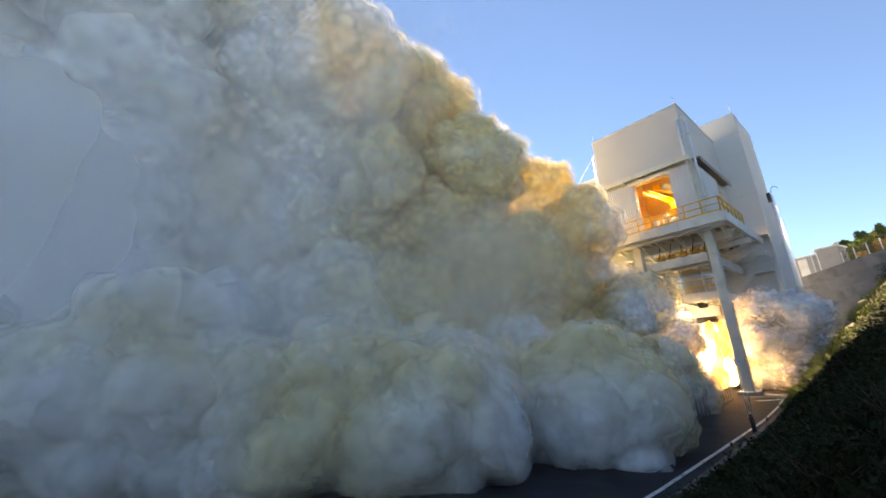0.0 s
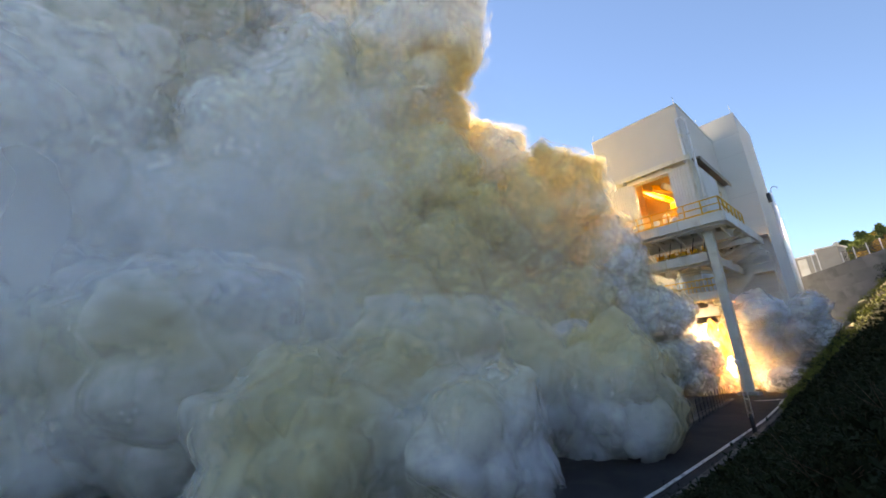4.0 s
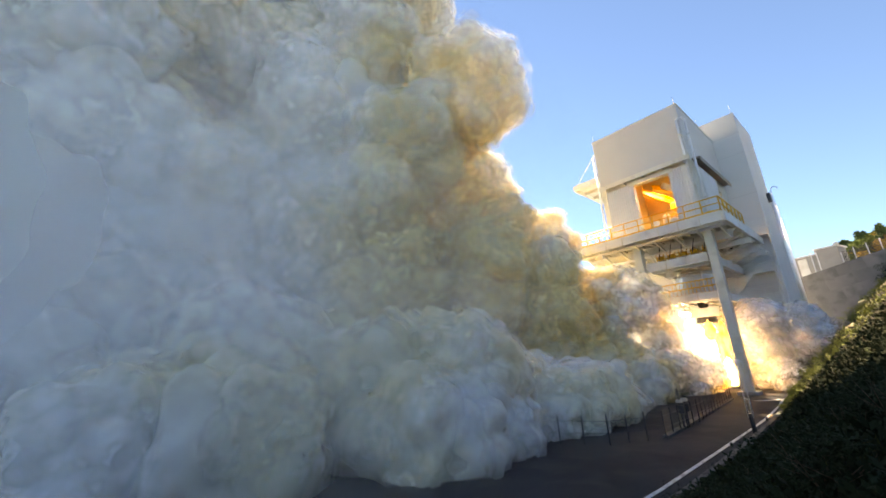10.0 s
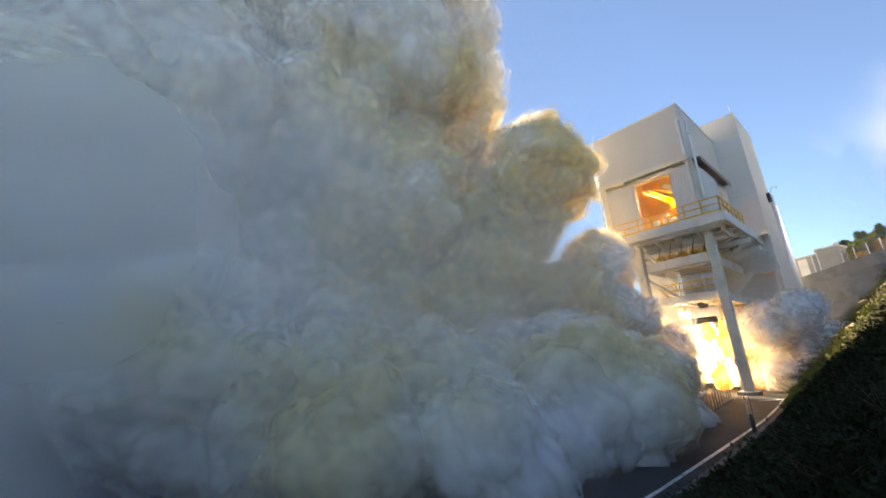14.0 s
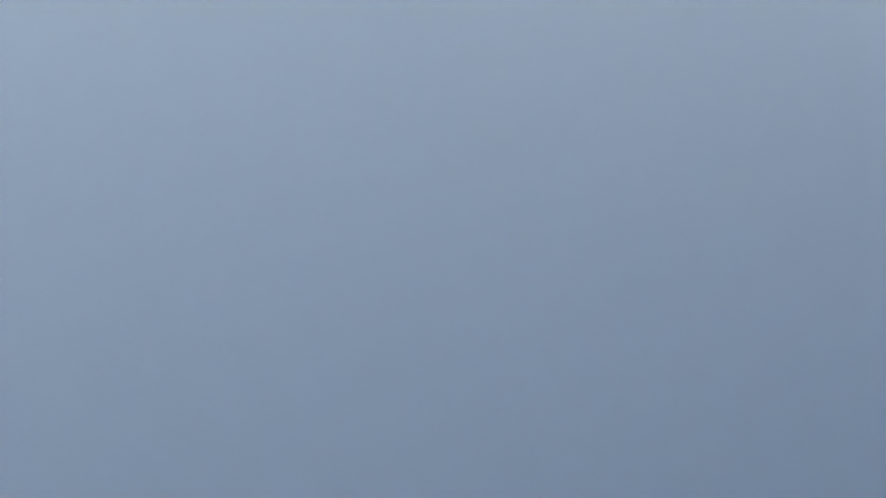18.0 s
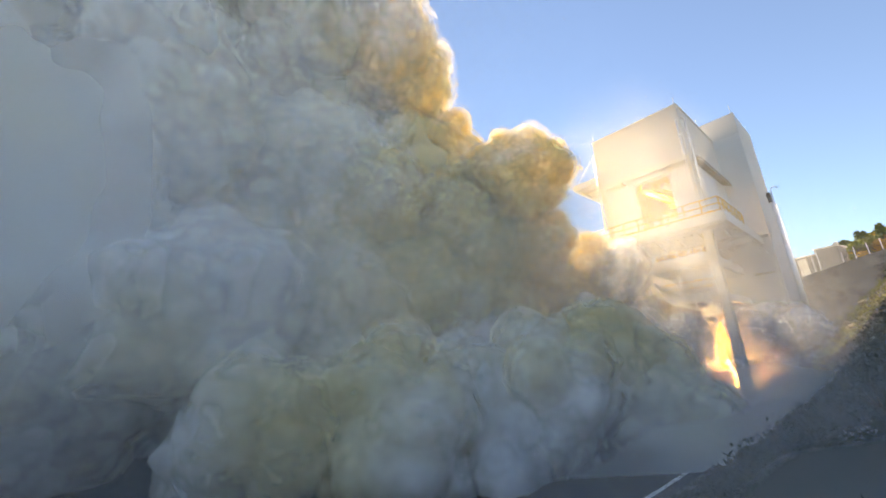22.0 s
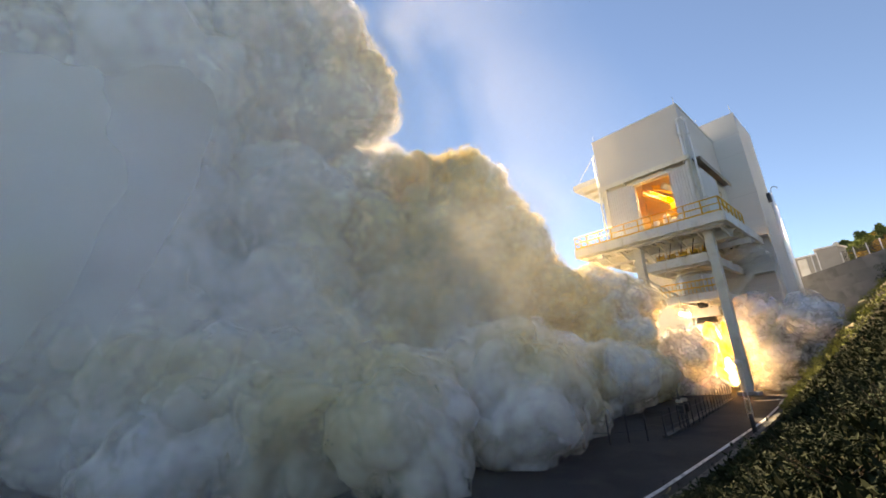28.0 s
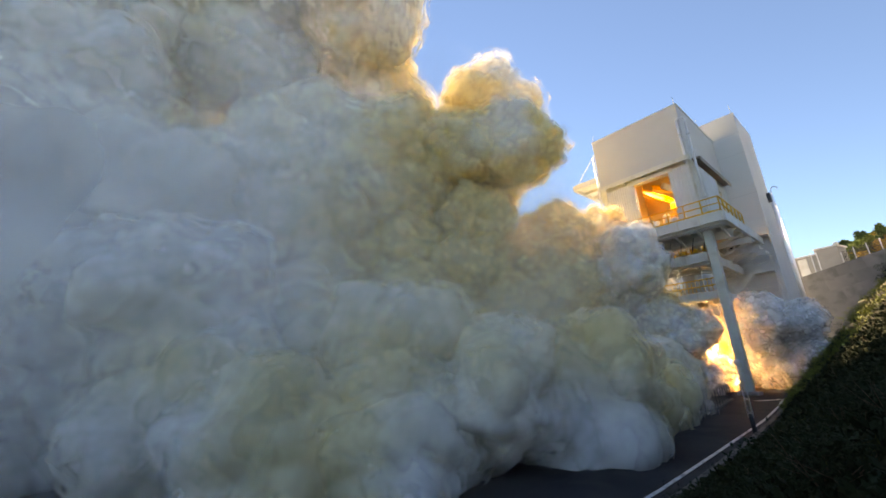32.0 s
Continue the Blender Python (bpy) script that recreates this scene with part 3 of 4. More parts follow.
            part("post", rod(B(), (*p, z), (*p, z + height), 0.05 if posts > 0.5 else 0.025, sides=8), YELLOW, r, smooth=True)
    return r


deck(DECK, -10.2, 1.45, -1.55, BD - 0.02, 0.62, "upper_platform", "wide white steel platform carrying the cabin", hole=(-4.2, -1.0, 3.0, 6.2))
railing("railing", ((-10.2, 3.0), (-10.2, -1.5), (1.42, -1.5), (1.42, 5.0)), DECK + 0.12)
deck(10.08, -4.85, -0.45, 0.0, 9.6, 0.58, "middle_platform", "white steel working platform between the columns", hole=(-4.0, -0.9, 1.8, 5.2))
railing("railing", ((-4.6, 1.6), (-0.7, 1.6)), 10.08, 0.3, "yellow railing round the middle platform's opening")
deck(7.15, -4.45, -0.45, 0.4, 9.6, 0.42, "lower_platform", "white steel platform just above the engine", hole=(-3.7, -1.2, 2.2, 4.8))
railing("railing", ((-4.4, 0.6), (-0.5, 0.6)), 7.15, 0.28, "yellow railing along the lower platform")
for x, y, w, top in ((0.0, -0.2, 0.30, 11.88), (-5.3, -0.2, 0.32, 11.88), (-5.3, 8.6, 0.32, 11.88)):
    col = thing("column", "tall cream-painted steel box column carrying the platforms", "column", "columns of the stand", at=(x, y, 0))
    part("shaft", box(B(), x - w, x + w, y - w, y + w, 0.25, top, 0.05), CREAM, col)
    part("base_plate", box(B(), x - w - 0.3, x + w + 0.3, y - w - 0.3, y + w + 0.3, 0.013, 0.25, 0.03), CONC_PALE, col)
    part("head_plate", box(B(), x - w - 0.12, x + w + 0.12, y - w - 0.12, y + w + 0.12, top - 0.18, top - 0.004), STEEL_W, col)
# bracing and clutter under the upper platform
gear = thing("duct_run", "rust-orange machinery and cable ducts under the platform", "machinery", at=(-2.5, 2, 10))
for k in range(5):
    x = -4.4 + k * 0.85
    part("motor", rod(B(), (x, 1.4, 10.75), (x + 0.5, 1.4, 10.75), 0.2, sides=12), YELLOW, gear)
    part("mount", box(B(), x, x + 0.5, 1.2, 1.6, 10.08, 10.58), BROWN, gear)
    part("hanger", rod(B(), (x + 0.25, 0.8, 10.6), (x + 0.6, 0.6, 11.65), 0.03, sides=6), DARK, gear)
part("cable", rod(B(), (-4.6, 0.7, 11.1), (-0.4, 0.7, 11.35), 0.06, sides=8), ZINC, gear)
for a, b in (((-5.1, 0.2, 8.9), (-3.2, 3.0, 6.9)), ((-4.9, 0.3, 11.4), (-4.9, 6.5, 8.9)), ((-5.3, 0.4, 9.2), (-5.3, 8.0, 6.5))):
    part("brace", beam(B(), a, b, 0.16, 0.16), STEEL_W, gear)

outriggers = thing("outrigger_frame", "white steel outrigger brackets under the upper platform", "bracket", at=(-4, 0, 11))
for k in range(8):
    x = -9.6 + k * 1.52
    part("bracket", beam(B(), (x, -1.4, 11.8), (x, 0.9, 11.15), 0.12, 0.16), STEEL_W, outriggers)
    part("web", beam(B(), (x, -1.45, 11.82), (x, 0.9, 11.82), 0.08, 0.12), CREAM, outriggers)
part("edge_girder", i_beam(B(), (-10.0, 0.95, 11.45), (1.3, 0.95, 11.45), 0.4, 0.75), STEEL_W, outriggers)
for k in range(5):
    y = 1.2 + k * 1.9
    part("bracket", beam(B(), (1.5, y, 11.8), (-0.2, y, 11.15), 0.12, 0.16), STEEL_W, outriggers)
part("junction_box", box(B(), -8.4, -7.9, -1.3, -1.0, 11.3, 11.75, 0.03), ZINC, outriggers)
for k in range(3):
    part("conduit", rod(B(), (-9.8, -1.05 + 0.14 * k, 11.7), (1.3, -1.05 + 0.14 * k, 11.7), 0.035, sides=8), ZINC, outriggers)

# ---- the engine on the stand ----
EX, EY = -2.45, 3.4
tank = thing("engine_tank", "pale grey cylindrical engine tank with banded rim", "tank", at=(EX, EY, 6.9))
part("shell", lathe(B(), ((1.2, 0), (1.34, 0.1), (1.34, 2.2), (1.25, 2.4), (0.6, 2.7)), (EX, EY, 7.15), 36), TANK, tank, smooth=True)
for z in (7.45, 9.0, 9.25):
    part("band", lathe(B(), ((1.36, 0), (1.4, 0.03), (1.4, 0.09), (1.36, 0.12)), (EX, EY, z), 36), STEEL_W, tank, smooth=True)
for k in range(6):
    a = k * math.tau / 6
    part("pipe", rod(B(), (EX + 1.5 * math.cos(a), EY + 1.5 * math.sin(a), 6.2), (EX + 1.5 * math.cos(a), EY + 1.5 * math.sin(a), 9.6), 0.05, sides=8), ZINC, tank)
nozzle = thing("rocket_nozzle", "dark metal bell nozzle of the firing engine", "nozzle", at=(EX, EY, 5.6))
part("bell", lathe(B(), ((0.78, 0), (0.7, 0.35), (0.5, 0.8), (0.3, 1.15), (0.42, 1.5), (0.42, 1.75)), (EX, EY, 5.2), 28), DARK, nozzle, smooth=True)
part("skirt_plate", box(B(), EX - 1.9, EX + 1.4, EY - 1.6, EY - 1.4, 5.6, 6.28), STEEL_W, nozzle)
flood = thing("floodlight", "bright white floodlight hung under the lower platform", "lamp", at=(-3.15, 1.0, 5.7))
part("housing", box(B(), -3.55, -2.75, 0.9, 1.2, 5.75, 6.1, 0.05), ZINC, flood)
part("lens", beam(B(), (-3.5, 0.82, 5.98), (-2.8, 0.82, 5.75), 0.06, 0.24), LAMP_WHITE, flood)
part("hanger", rod(B(), (-3.15, 1.05, 6.1), (-3.15, 1.05, 6.4), 0.04, sides=6), DARK, flood)

flame_light = new("flame_light", bpy.data.lights.new("flame_light", "POINT"))
flame_light.data.energy, flame_light.data.color, flame_light.data.shadow_soft_size = 260, (1.0, 0.72, 0.44), 0.9
flame_light.location = (-2.6, 2.2, 2.8)

# ---- left canopy ----
canopy = thing("side_canopy", "flat steel canopy stayed from the cabin's side", "canopy", at=(-9, 3, 19))
part("plate", box(B(), -10.4, BX0 - 0.02, 0.4, 6.0, 19.55, 19.7), STEEL_W, canopy)
for y in (0.5, 2.3, 4.1, 5.9):
    part("joist", box(B(), -10.35, BX0 - 0.02, y - 0.08, y + 0.08, 19.25, 19.547), CREAM, canopy)
part("edge_beam", box(B(), -10.5, -10.35, 0.35, 6.05, 19.2, 19.72), STEEL_W, canopy)
part("edge_beam", box(B(), -10.35, BX0 - 0.02, 0.28, 0.397, 19.2, 19.72), STEEL_W, canopy)
for y in (0.6, 5.6):
    part("stay", rod(B(), (-10.2, y, 19.7), (BX0 + 0.02, y, 22.6), 0.03, sides=6), ZINC, canopy)
frame_left = thing("scaffold_frame", "pale pipe frame at the platform's far end", "frame", at=(-9.4, 2, DECK))
for x in (-9.9, -9.2, -8.5):
    for y in (0.5, 3.0):
        part("post", rod(B(), (x, y, DECK), (x, y, DECK + 1.9), 0.06, sides=8), CREAM, frame_left)
for z in (0.7, 1.3, 1.85):
    part("rail", rod(B(), (-10, 0.5, DECK + z), (-8.4, 0.5, DECK + z), 0.05, sides=8), CREAM, frame_left)

# ---- the tower behind ----
TX0, TX1, TY0, TY1, TTOP = -9.0, 2.2, BD, 16.5, 25.35
tower = thing("service_tower", "tall windowless off-white tower behind the cabin", "tower", at=(-3.5, 13, 0))
part("front_wall", box(B(), TX0, TX1, TY0 + 0.004, TY0 + 0.4, 0, TTOP - 2.3, 0.02), TOWER, tower)
part("upper_wall", box(B(), TX0, TX1, TY0 + 0.02, TY0 + 0.4, TTOP - 2.3, TTOP, 0.02), CLAD, tower, "greyer band across the top")
part("side_wall", box(B(), TX1 - 0.4, TX1 - 0.003, TY0 + 0.404, TY1, 0, TTOP, 0.02), TOWER, tower)
part("side_wall", box(B(), TX0, TX0 + 0.4, TY0 + 0.404, TY1, 0, TTOP, 0.02), TOWER, tower)
part("back_wall", box(B(), TX0 + 0.4, TX1 - 0.4, TY1 - 0.4, TY1, 0, TTOP, 0.02), TOWER, tower)
part("roof", box(B(), TX0 + 0.4, TX1 - 0.4, TY0 + 0.4, TY1 - 0.4, TTOP - 0.4, TTOP - 0.15), CLAD, tower)
for z in (4.2, 8.4, 12.6, 16.8, 21.0):
    part("joint_strip", box(B(), TX0, TX1 + 0.01, TY0 - 0.012, TY0 + 0.002, z, z + 0.05), CLAD, tower)
for x, y in ((TX1 - 0.15, TY0 + 0.15), (TX1 - 0.15, TY1 - 0.15), (-0.9, TY0 + 0.2)):
    part("lightning_rod", rod(B(), (x, y, TTOP), (x, y, TTOP + 1.0), 0.03, 0.012, 6), ZINC, tower)
riser = thing("riser_pipes", "bundle of zinc riser pipes with bent tops on the tower's corner", "pipes", at=(2.4, 16.6, 0))
for k, (x, y, top) in enumerate(((2.28, 15.9, 17.6), (2.36, 16.15, 18.1), (2.44, 16.4, 18.6), (2.52, 16.65, 17.2))):
    p = B()
    rod(p, (x, y, 0.2), (x, y, top), 0.045, sides=10)
    last = (x, y, top)
    for s in range(1, 7 if k == 2 else 1):
        a = s * math.pi / 6
        q = (x + 0.28 - 0.28 * math.cos(a), y, top + 0.3 * math.sin(a))
        rod(p, last, q, 0.045, sides=10)
        last = q
    part("pipe", p, ZINC, riser, smooth=True)
for z in (6, 9, 12, 15, 17):
    part("clamp", box(B(), 2.2, 2.6, 16.3, 16.4, z, z + 0.06), ZINC, riser)
part("junction_box", box(B(), 2.203, 2.5, 14.6, 15.2, 17.0, 17.9, 0.03), DARK, riser)

# ---- zigzag stair on the tower's front ----
stair = thing("steel_stair", "white steel zigzag stair with landings on the tower", "stair", at=(1, 9, 0))


def landing(x0, x1, z):
    part("landing", box(B(), x0, x1, 8.5, 9.88, z - 0.25, z), STEEL_W, stair)
    for x in (x0, x1):
        for y in (8.55, 9.8):
            part("post", rod(B(), (x, y, z), (x, y, z + 1.1), 0.035, sides=6), STEEL_W, stair)
    for h in (0.55, 1.1):
        part("rail", rod(B(), (x0, 8.55, z + h), (x1, 8.55, z + h), 0.03, sides=6), STEEL_W, stair)
        part("rail", rod(B(), (x1, 8.55, z + h), (x1, 9.8, z + h), 0.03, sides=6), STEEL_W, stair)


def flight(xa, za, xb, zb, y0, y1):
    for y in (y0, y1):
        part("stringer", beam(B(), (xa, y, za), (xb, y, zb), 0.06, 0.32), STEEL_W, stair)
        part("rail", beam(B(), (xa, y, za + 1.0), (xb, y, zb + 1.0), 0.04, 0.05), STEEL_W, stair)
    n = max(2, round(abs(za - zb) / 0.19))
    for i in range(n):
        f = (i + 0.5) / n
        x, z = xa + (xb - xa) * f, za + (zb - za) * f
        part("tread", box(B(), x - 0.13, x + 0.13, y0 + 0.031, y1 - 0.031, z - 0.02, z + 0.02), ZINC, stair)


landing(0.9, 2.35, 12.75)
flight(0.9, 12.6, -0.9, 10.9, 8.6, 9.1)
landing(-1.6, -0.9, 10.95)
flight(-0.9, 10.8, 0.4, 9.6, 9.25, 9.75)
landing(0.4, 1.95, 9.5)
flight(0.4, 9.35, -1.2, 7.6, 8.6, 9.1)
landing(-1.9, -1.2, 7.65)
flight(-1.2, 7.5, 0.75, 6.9, 9.25, 9.75)
landing(0.75, 1.9, 6.85)
part("mast", rod(B(), (2.3, 8.55, 0), (2.3, 8.55, 13.9), 0.07), STEEL_W, stair)
part("mast", rod(B(), (2.0, 8.55, 0), (2.0, 8.55, 9.5), 0.06), STEEL_W, stair)
lights = thing("twin_floodlight", "pair of boxed floodlights on a white bracket", "lamp", at=(-0.5, 8.6, 12))
part("bracket", box(B(), -1.0, 0.4, 9.0, 9.15, 12.15, 12.3), STEEL_W, lights)
for x in (-0.6, 0.0):
    hb = part("housing", box(B(), x - 0.26, x + 0.26, 8.4, 9.0, 11.75, 12.15, 0.04), STEEL_W, lights)
    part("lens", box(B(), x - 0.18, x + 0.18, 8.37, 8.398, 11.8, 12.1), GLASS_DARK, hb)
brk = thing("bracket_platform", "small white bracket platforms under the cabin's corner", "platform", at=(1, 6, 11))
for y, z in ((3.0, 11.2), (5.4, 10.9), (7.6, 10.9)):
    part("plate", box(B(), -0.3, 1.9, y, y + 1.1, z - 0.12, z), STEEL_W, brk)
    part("edge", box(B(), -0.3, 1.9, y - 0.08, y - 0.003, z - 0.35, z + 0.05), STEEL_W, brk)
    part("strut", beam(B(), (-0.2, y + 0.5, z - 0.9), (1.5, y + 0.5, z - 0.15), 0.1, 0.1), STEEL_W, brk)
    part("hanger", beam(B(), (1.2, y + 0.5, z), (1.2, y + 0.5, DECK - 0.7), 0.1, 0.1, (0, 1, 0)), STEEL_W, brk)

# ---- roadside ----
ditch = thing("post_fence", "row of slim dark steel posts with wires beside the road", "fence", at=(1, -12, 0))
run = [(-0.26, -3.6), (1.02, -13.6), (1.22, -17.9), (0.1, -19.9), (-2.2, -21.0), (-6.0, -22.0)]
tops = []
for (xa, ya), (xb, yb) in zip(run, run[1:]):
    n = max(2, round(math.hypot(xb - xa, yb - ya) / 0.85))
    for i in range(n):
        x, y = xa + (xb - xa) * i / n, ya + (yb - ya) * i / n
        part("post", box(B(), x - 0.02, x + 0.02, y - 0.02, y + 0.02, -0.02, 0.98 + random.uniform(-0.05, 0.05)), DARK, ditch)
        tops.append((x, y))
part("kerb_strip", beam(B(), (-0.26, -3.6, 0.02), (1.22, -17.9, 0.02), 0.25, 0.16), KERB, ditch)
for h in (0.35, 0.75):
    wire = B()
    for a, b in zip(tops, tops[1:]):
        rod(wire, (*a, h), (*b, h), 0.008, sides=4)
    part("wire", wire, DARK, ditch)
for x, y, h in ((1.1, -15.7, 1.55), (1.05, -15.0, 1.25)):
    gauge = thing("gauge_stand", "dark instrument box on a thin roadside pole", "instrument", "gauges by the fence", at=(x, y, 0))
    part("pole", rod(B(), (x, y, 0), (x, y, h), 0.035, sides=8), DARK, gauge)
    part("instrument_box", box(B(), x - 0.14, x + 0.14, y - 0.1, y + 0.1, 0.62, 0.92, 0.02), DARK, gauge)
    part("cap", box(B(), x - 0.1, x + 0.1, y - 0.08, y + 0.08, 1.0, 1.12), ZINC, gauge)
lx, ly = 3.5, -16.0
post = thing("lamp_post", "slender roadside lamp post with twin rods and globe", "lamp post", at=(lx, ly, 0))
part("base", rod(B(), (lx, ly, 0), (lx, ly, 0.72), 0.075, 0.065), DARK, post, "black footing tube", True)
for dx in (-0.07, 0.07):
    part("rod", rod(B(), (lx + dx, ly, 0.6), (lx + dx, ly, 2.25), 0.02, sides=8), ZINC, post)
for z in (0.75, 1.2, 1.65, 2.1):
    part("crossbar", box(B(), lx - 0.09, lx + 0.09, ly - 0.02, ly + 0.02, z, z + 0.04), ZINC, post)
ring = B()
for i in range(20):
    a, b = i * math.tau / 20, (i + 1) * math.tau / 20
    rod(ring, (lx + 0.17 * math.cos(a), ly, 2.42 + 0.17 * math.sin(a)), (lx + 0.17 * math.cos(b), ly, 2.42 + 0.17 * math.sin(b)), 0.02, sides=6)
part("ring", ring, ZINC, post)
part("globe", lathe(B(), ((0.02, -0.1), (0.08, -0.05), (0.1, 0.02), (0.07, 0.09), (0.02, 0.12)), (lx, ly, 2.48), 14), STEEL_W, post, smooth=True)


# ---- plants ----
def leaf_cloud(count, spread, size, tall, seed, up=0.4, clumps=9):
    """Leaves as small folded blades, gathered in uneven clumps."""
    rng = np.random.default_rng(seed)
    centres = rng.normal(0, 1, (clumps, 3)) * np.array([spread, spread, tall]) * 0.55 + np.array([0, 0, tall])
    verts, faces = [], []
    for _ in range(count):
        c = centres[rng.integers(clumps)]
        p = c + rng.normal(0, 1, 3) * np.array([spread, spread, tall]) * 0.27
        p[2] = max(0.02, p[2])
        a = rng.normal(0, 1, 3)
        a[2] += up
        a /= np.linalg.norm(a)
        b = np.cross(a, rng.normal(0, 1, 3))
        b /= np.linalg.norm(b) + 1e-6
        s = size * rng.uniform(0.6, 1.4)
        fold = np.cross(a, b) * s * 0.15
        k = len(verts)
        verts += [p, p + a * s + b * s * 0.35 + fold, p + a * s * 2, p + a * s - b * s * 0.35 + fold]
        faces += [(k, k + 1, k + 2), (k, k + 2, k + 3)]
    me = bpy.data.meshes.new("leaves")
    me.from_pydata([tuple(v) for v in verts], [], faces)
    return me


def stems(bm, count, height, spread, r, seed):
    rng = random.Random(seed)
    for _ in range(count):
        a = rng.uniform(0, math.tau)
        mid = Vector((math.cos(a) * spread * 0.35, math.sin(a) * spread * 0.35, height * 0.5))
        end = Vector((math.cos(a + 0.4) * spread, math.sin(a + 0.4) * spread, height * rng.uniform(0.8, 1.2)))
        rod(bm, (0, 0, -0.1), mid, r, r * 0.7, 5)
        rod(bm, mid, end, r * 0.7, r * 0.2, 5)
    return bm


def shrub(name, label, leaf_mat, seed, count=420, spread=0.55, size=0.055, tall=0.5):
    s = thing(name, label, "shrub", "shrubs on the bank")
    part("stem", stems(B(), 6, tall * 1.5, spread, 0.02, seed), BARK, s)
    me = leaf_cloud(count, spread, size, tall, seed)
    me.materials.append(leaf_mat)
    new("leaves", me).parent = s
    return s


shrubs = [shrub("shrub", "leafy green shrub with the bank's shade darkened into its colour", LEAF_SHADED, 3, 620),
          shrub("shrub", "dense bush on the bank, shade darkened into its leaf colour", LEAF_SHADED, 4, 760, 0.7, 0.06, 0.4),
          shrub("shrub", "olive-green bush on the bank, sunlight put into its leaf colour", LEAF_SUNLIT, 5, 620, 0.5, 0.05, 0.45),
          shrub("shrub", "sparse twiggy shrub rooted in the bank", LEAF_SHADED, 6, 240, 0.5, 0.05, 0.7)]
placed = [False] * 4
rng = random.Random(11)


def put(kind, x, y, turn, size=1.0, sink=0.06):
    m = pose(x, y, slope_height(x, y) - sink, 0, 0, turn)
    ob = shrubs[kind]
    if placed[kind]:
        ob = copy_thing(ob, m)
    placed[kind] = True
    ob.matrix_basis = m @ Matrix.Diagonal((size, size, size * 0.9, 1))
    return ob


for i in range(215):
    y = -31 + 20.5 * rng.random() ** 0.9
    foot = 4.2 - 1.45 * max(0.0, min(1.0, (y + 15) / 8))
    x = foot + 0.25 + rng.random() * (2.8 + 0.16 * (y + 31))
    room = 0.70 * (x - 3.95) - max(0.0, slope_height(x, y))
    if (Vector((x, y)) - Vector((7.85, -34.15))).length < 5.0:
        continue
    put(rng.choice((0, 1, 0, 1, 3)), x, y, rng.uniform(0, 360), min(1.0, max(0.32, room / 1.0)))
# crest bushes, mostly in the lighter leaf colour that imitates direct sun
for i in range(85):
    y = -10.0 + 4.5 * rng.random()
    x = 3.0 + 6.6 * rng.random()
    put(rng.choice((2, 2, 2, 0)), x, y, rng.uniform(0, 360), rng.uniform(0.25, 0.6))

rocks = []
for seed in range(3):
    bm = B()
    bmesh.ops.create_icosphere(bm, subdivisions=3, radius=0.5)
    for v in bm.verts:
        v.co *= 1 + 0.45 * noise.fractal(v.co * 2.2 + Vector((seed * 7, 0, 0)), 1.0, 2.0, 4)
        v.co.z *= 0.65
    rocks.append(mesh_of("boulder", bm, ROCK))
for i in range(30):
    y = -8.6 + rng.uniform(-1.4, 2.8)
    x = 5.4 + 3.6 * rng.random()
    r = new("boulder", rocks[i % 3])
    s = rng.uniform(0.2, 0.5)
    r.scale = (s, s * rng.uniform(0.8, 1.4), s)
    r.location = (x, y, slope_height(x, y) - 0.05)
    r.rotation_euler = (rng.uniform(-0.4, 0.4), rng.uniform(-0.4, 0.4), rng.uniform(0, 6))
    tagged(r, "pale weathered boulder bedded in the bank", "rock", "boulders on the bank")

# undergrowth below the crest, its leaf colour darkened to imitate shade
cover_v, cover_f = [], []
crng = np.random.default_rng(12)
for i in range(26000):
    y = -32.5 + 21.5 * crng.random()
    foot = 4.1 - 1.45 * max(0.0, min(1.0, (y + 15) / 8))
    x = foot + 0.1 + crng.random() * (3.4 + 0.13 * (y + 32))
    if (x - 7.85) ** 2 + (y + 34.15) ** 2 < 9:
        continue
    p = np.array([x, y, slope_height(x, y) + 0.22 * crng.random() ** 2])
    a = crng.normal(0, 1, 3)
    a[2] = abs(a[2])
    a /= np.linalg.norm(a)
    b = np.cross(a, crng.normal(0, 1, 3))
    b /= np.linalg.norm(b) + 1e-6
    s = 0.05 + 0.05 * crng.random()
    k = len(cover_v)
    cover_v += [tuple(p), tuple(p + a * s + b * s * 0.5), tuple(p + a * s * 2), tuple(p + a * s - b * s * 0.5)]
    cover_f += [(k, k + 1, k + 2), (k, k + 2, k + 3)]
cover_me = bpy.data.meshes.new("undergrowth")
cover_me.from_pydata(cover_v, [], cover_f)
cover_me.materials.append(LEAF_UNDER_SHADED)
tagged(new("undergrowth", cover_me), "low leafy undergrowth covering the bank, shade darkened into its colour", "undergrowth", kind="stuff")
# the same scatter on the crest, in leaves coloured as if sunlit
crest_v, crest_f = [], []
for i in range(9000):
    y = -10.6 + 7.0 * crng.random()
    x = 2.9 + 7.2 * crng.random()
    p = np.array([x, y, slope_height(x, y) - 0.02 + 0.16 * crng.random() ** 2])
    a = crng.normal(0, 1, 3)
    a[2] = abs(a[2])
    a /= np.linalg.norm(a)
    b = np.cross(a, crng.normal(0, 1, 3))
    b /= np.linalg.norm(b) + 1e-6
    s = 0.03 + 0.04 * crng.random()
    k = len(crest_v)
    crest_v += [tuple(p), tuple(p + a * s + b * s * 0.5), tuple(p + a * s * 2), tuple(p + a * s - b * s * 0.5)]
    crest_f += [(k, k + 1, k + 2), (k, k + 2, k + 3)]
crest_me = bpy.data.meshes.new("crest_scrub")
crest_me.from_pydata(crest_v, [], crest_f)
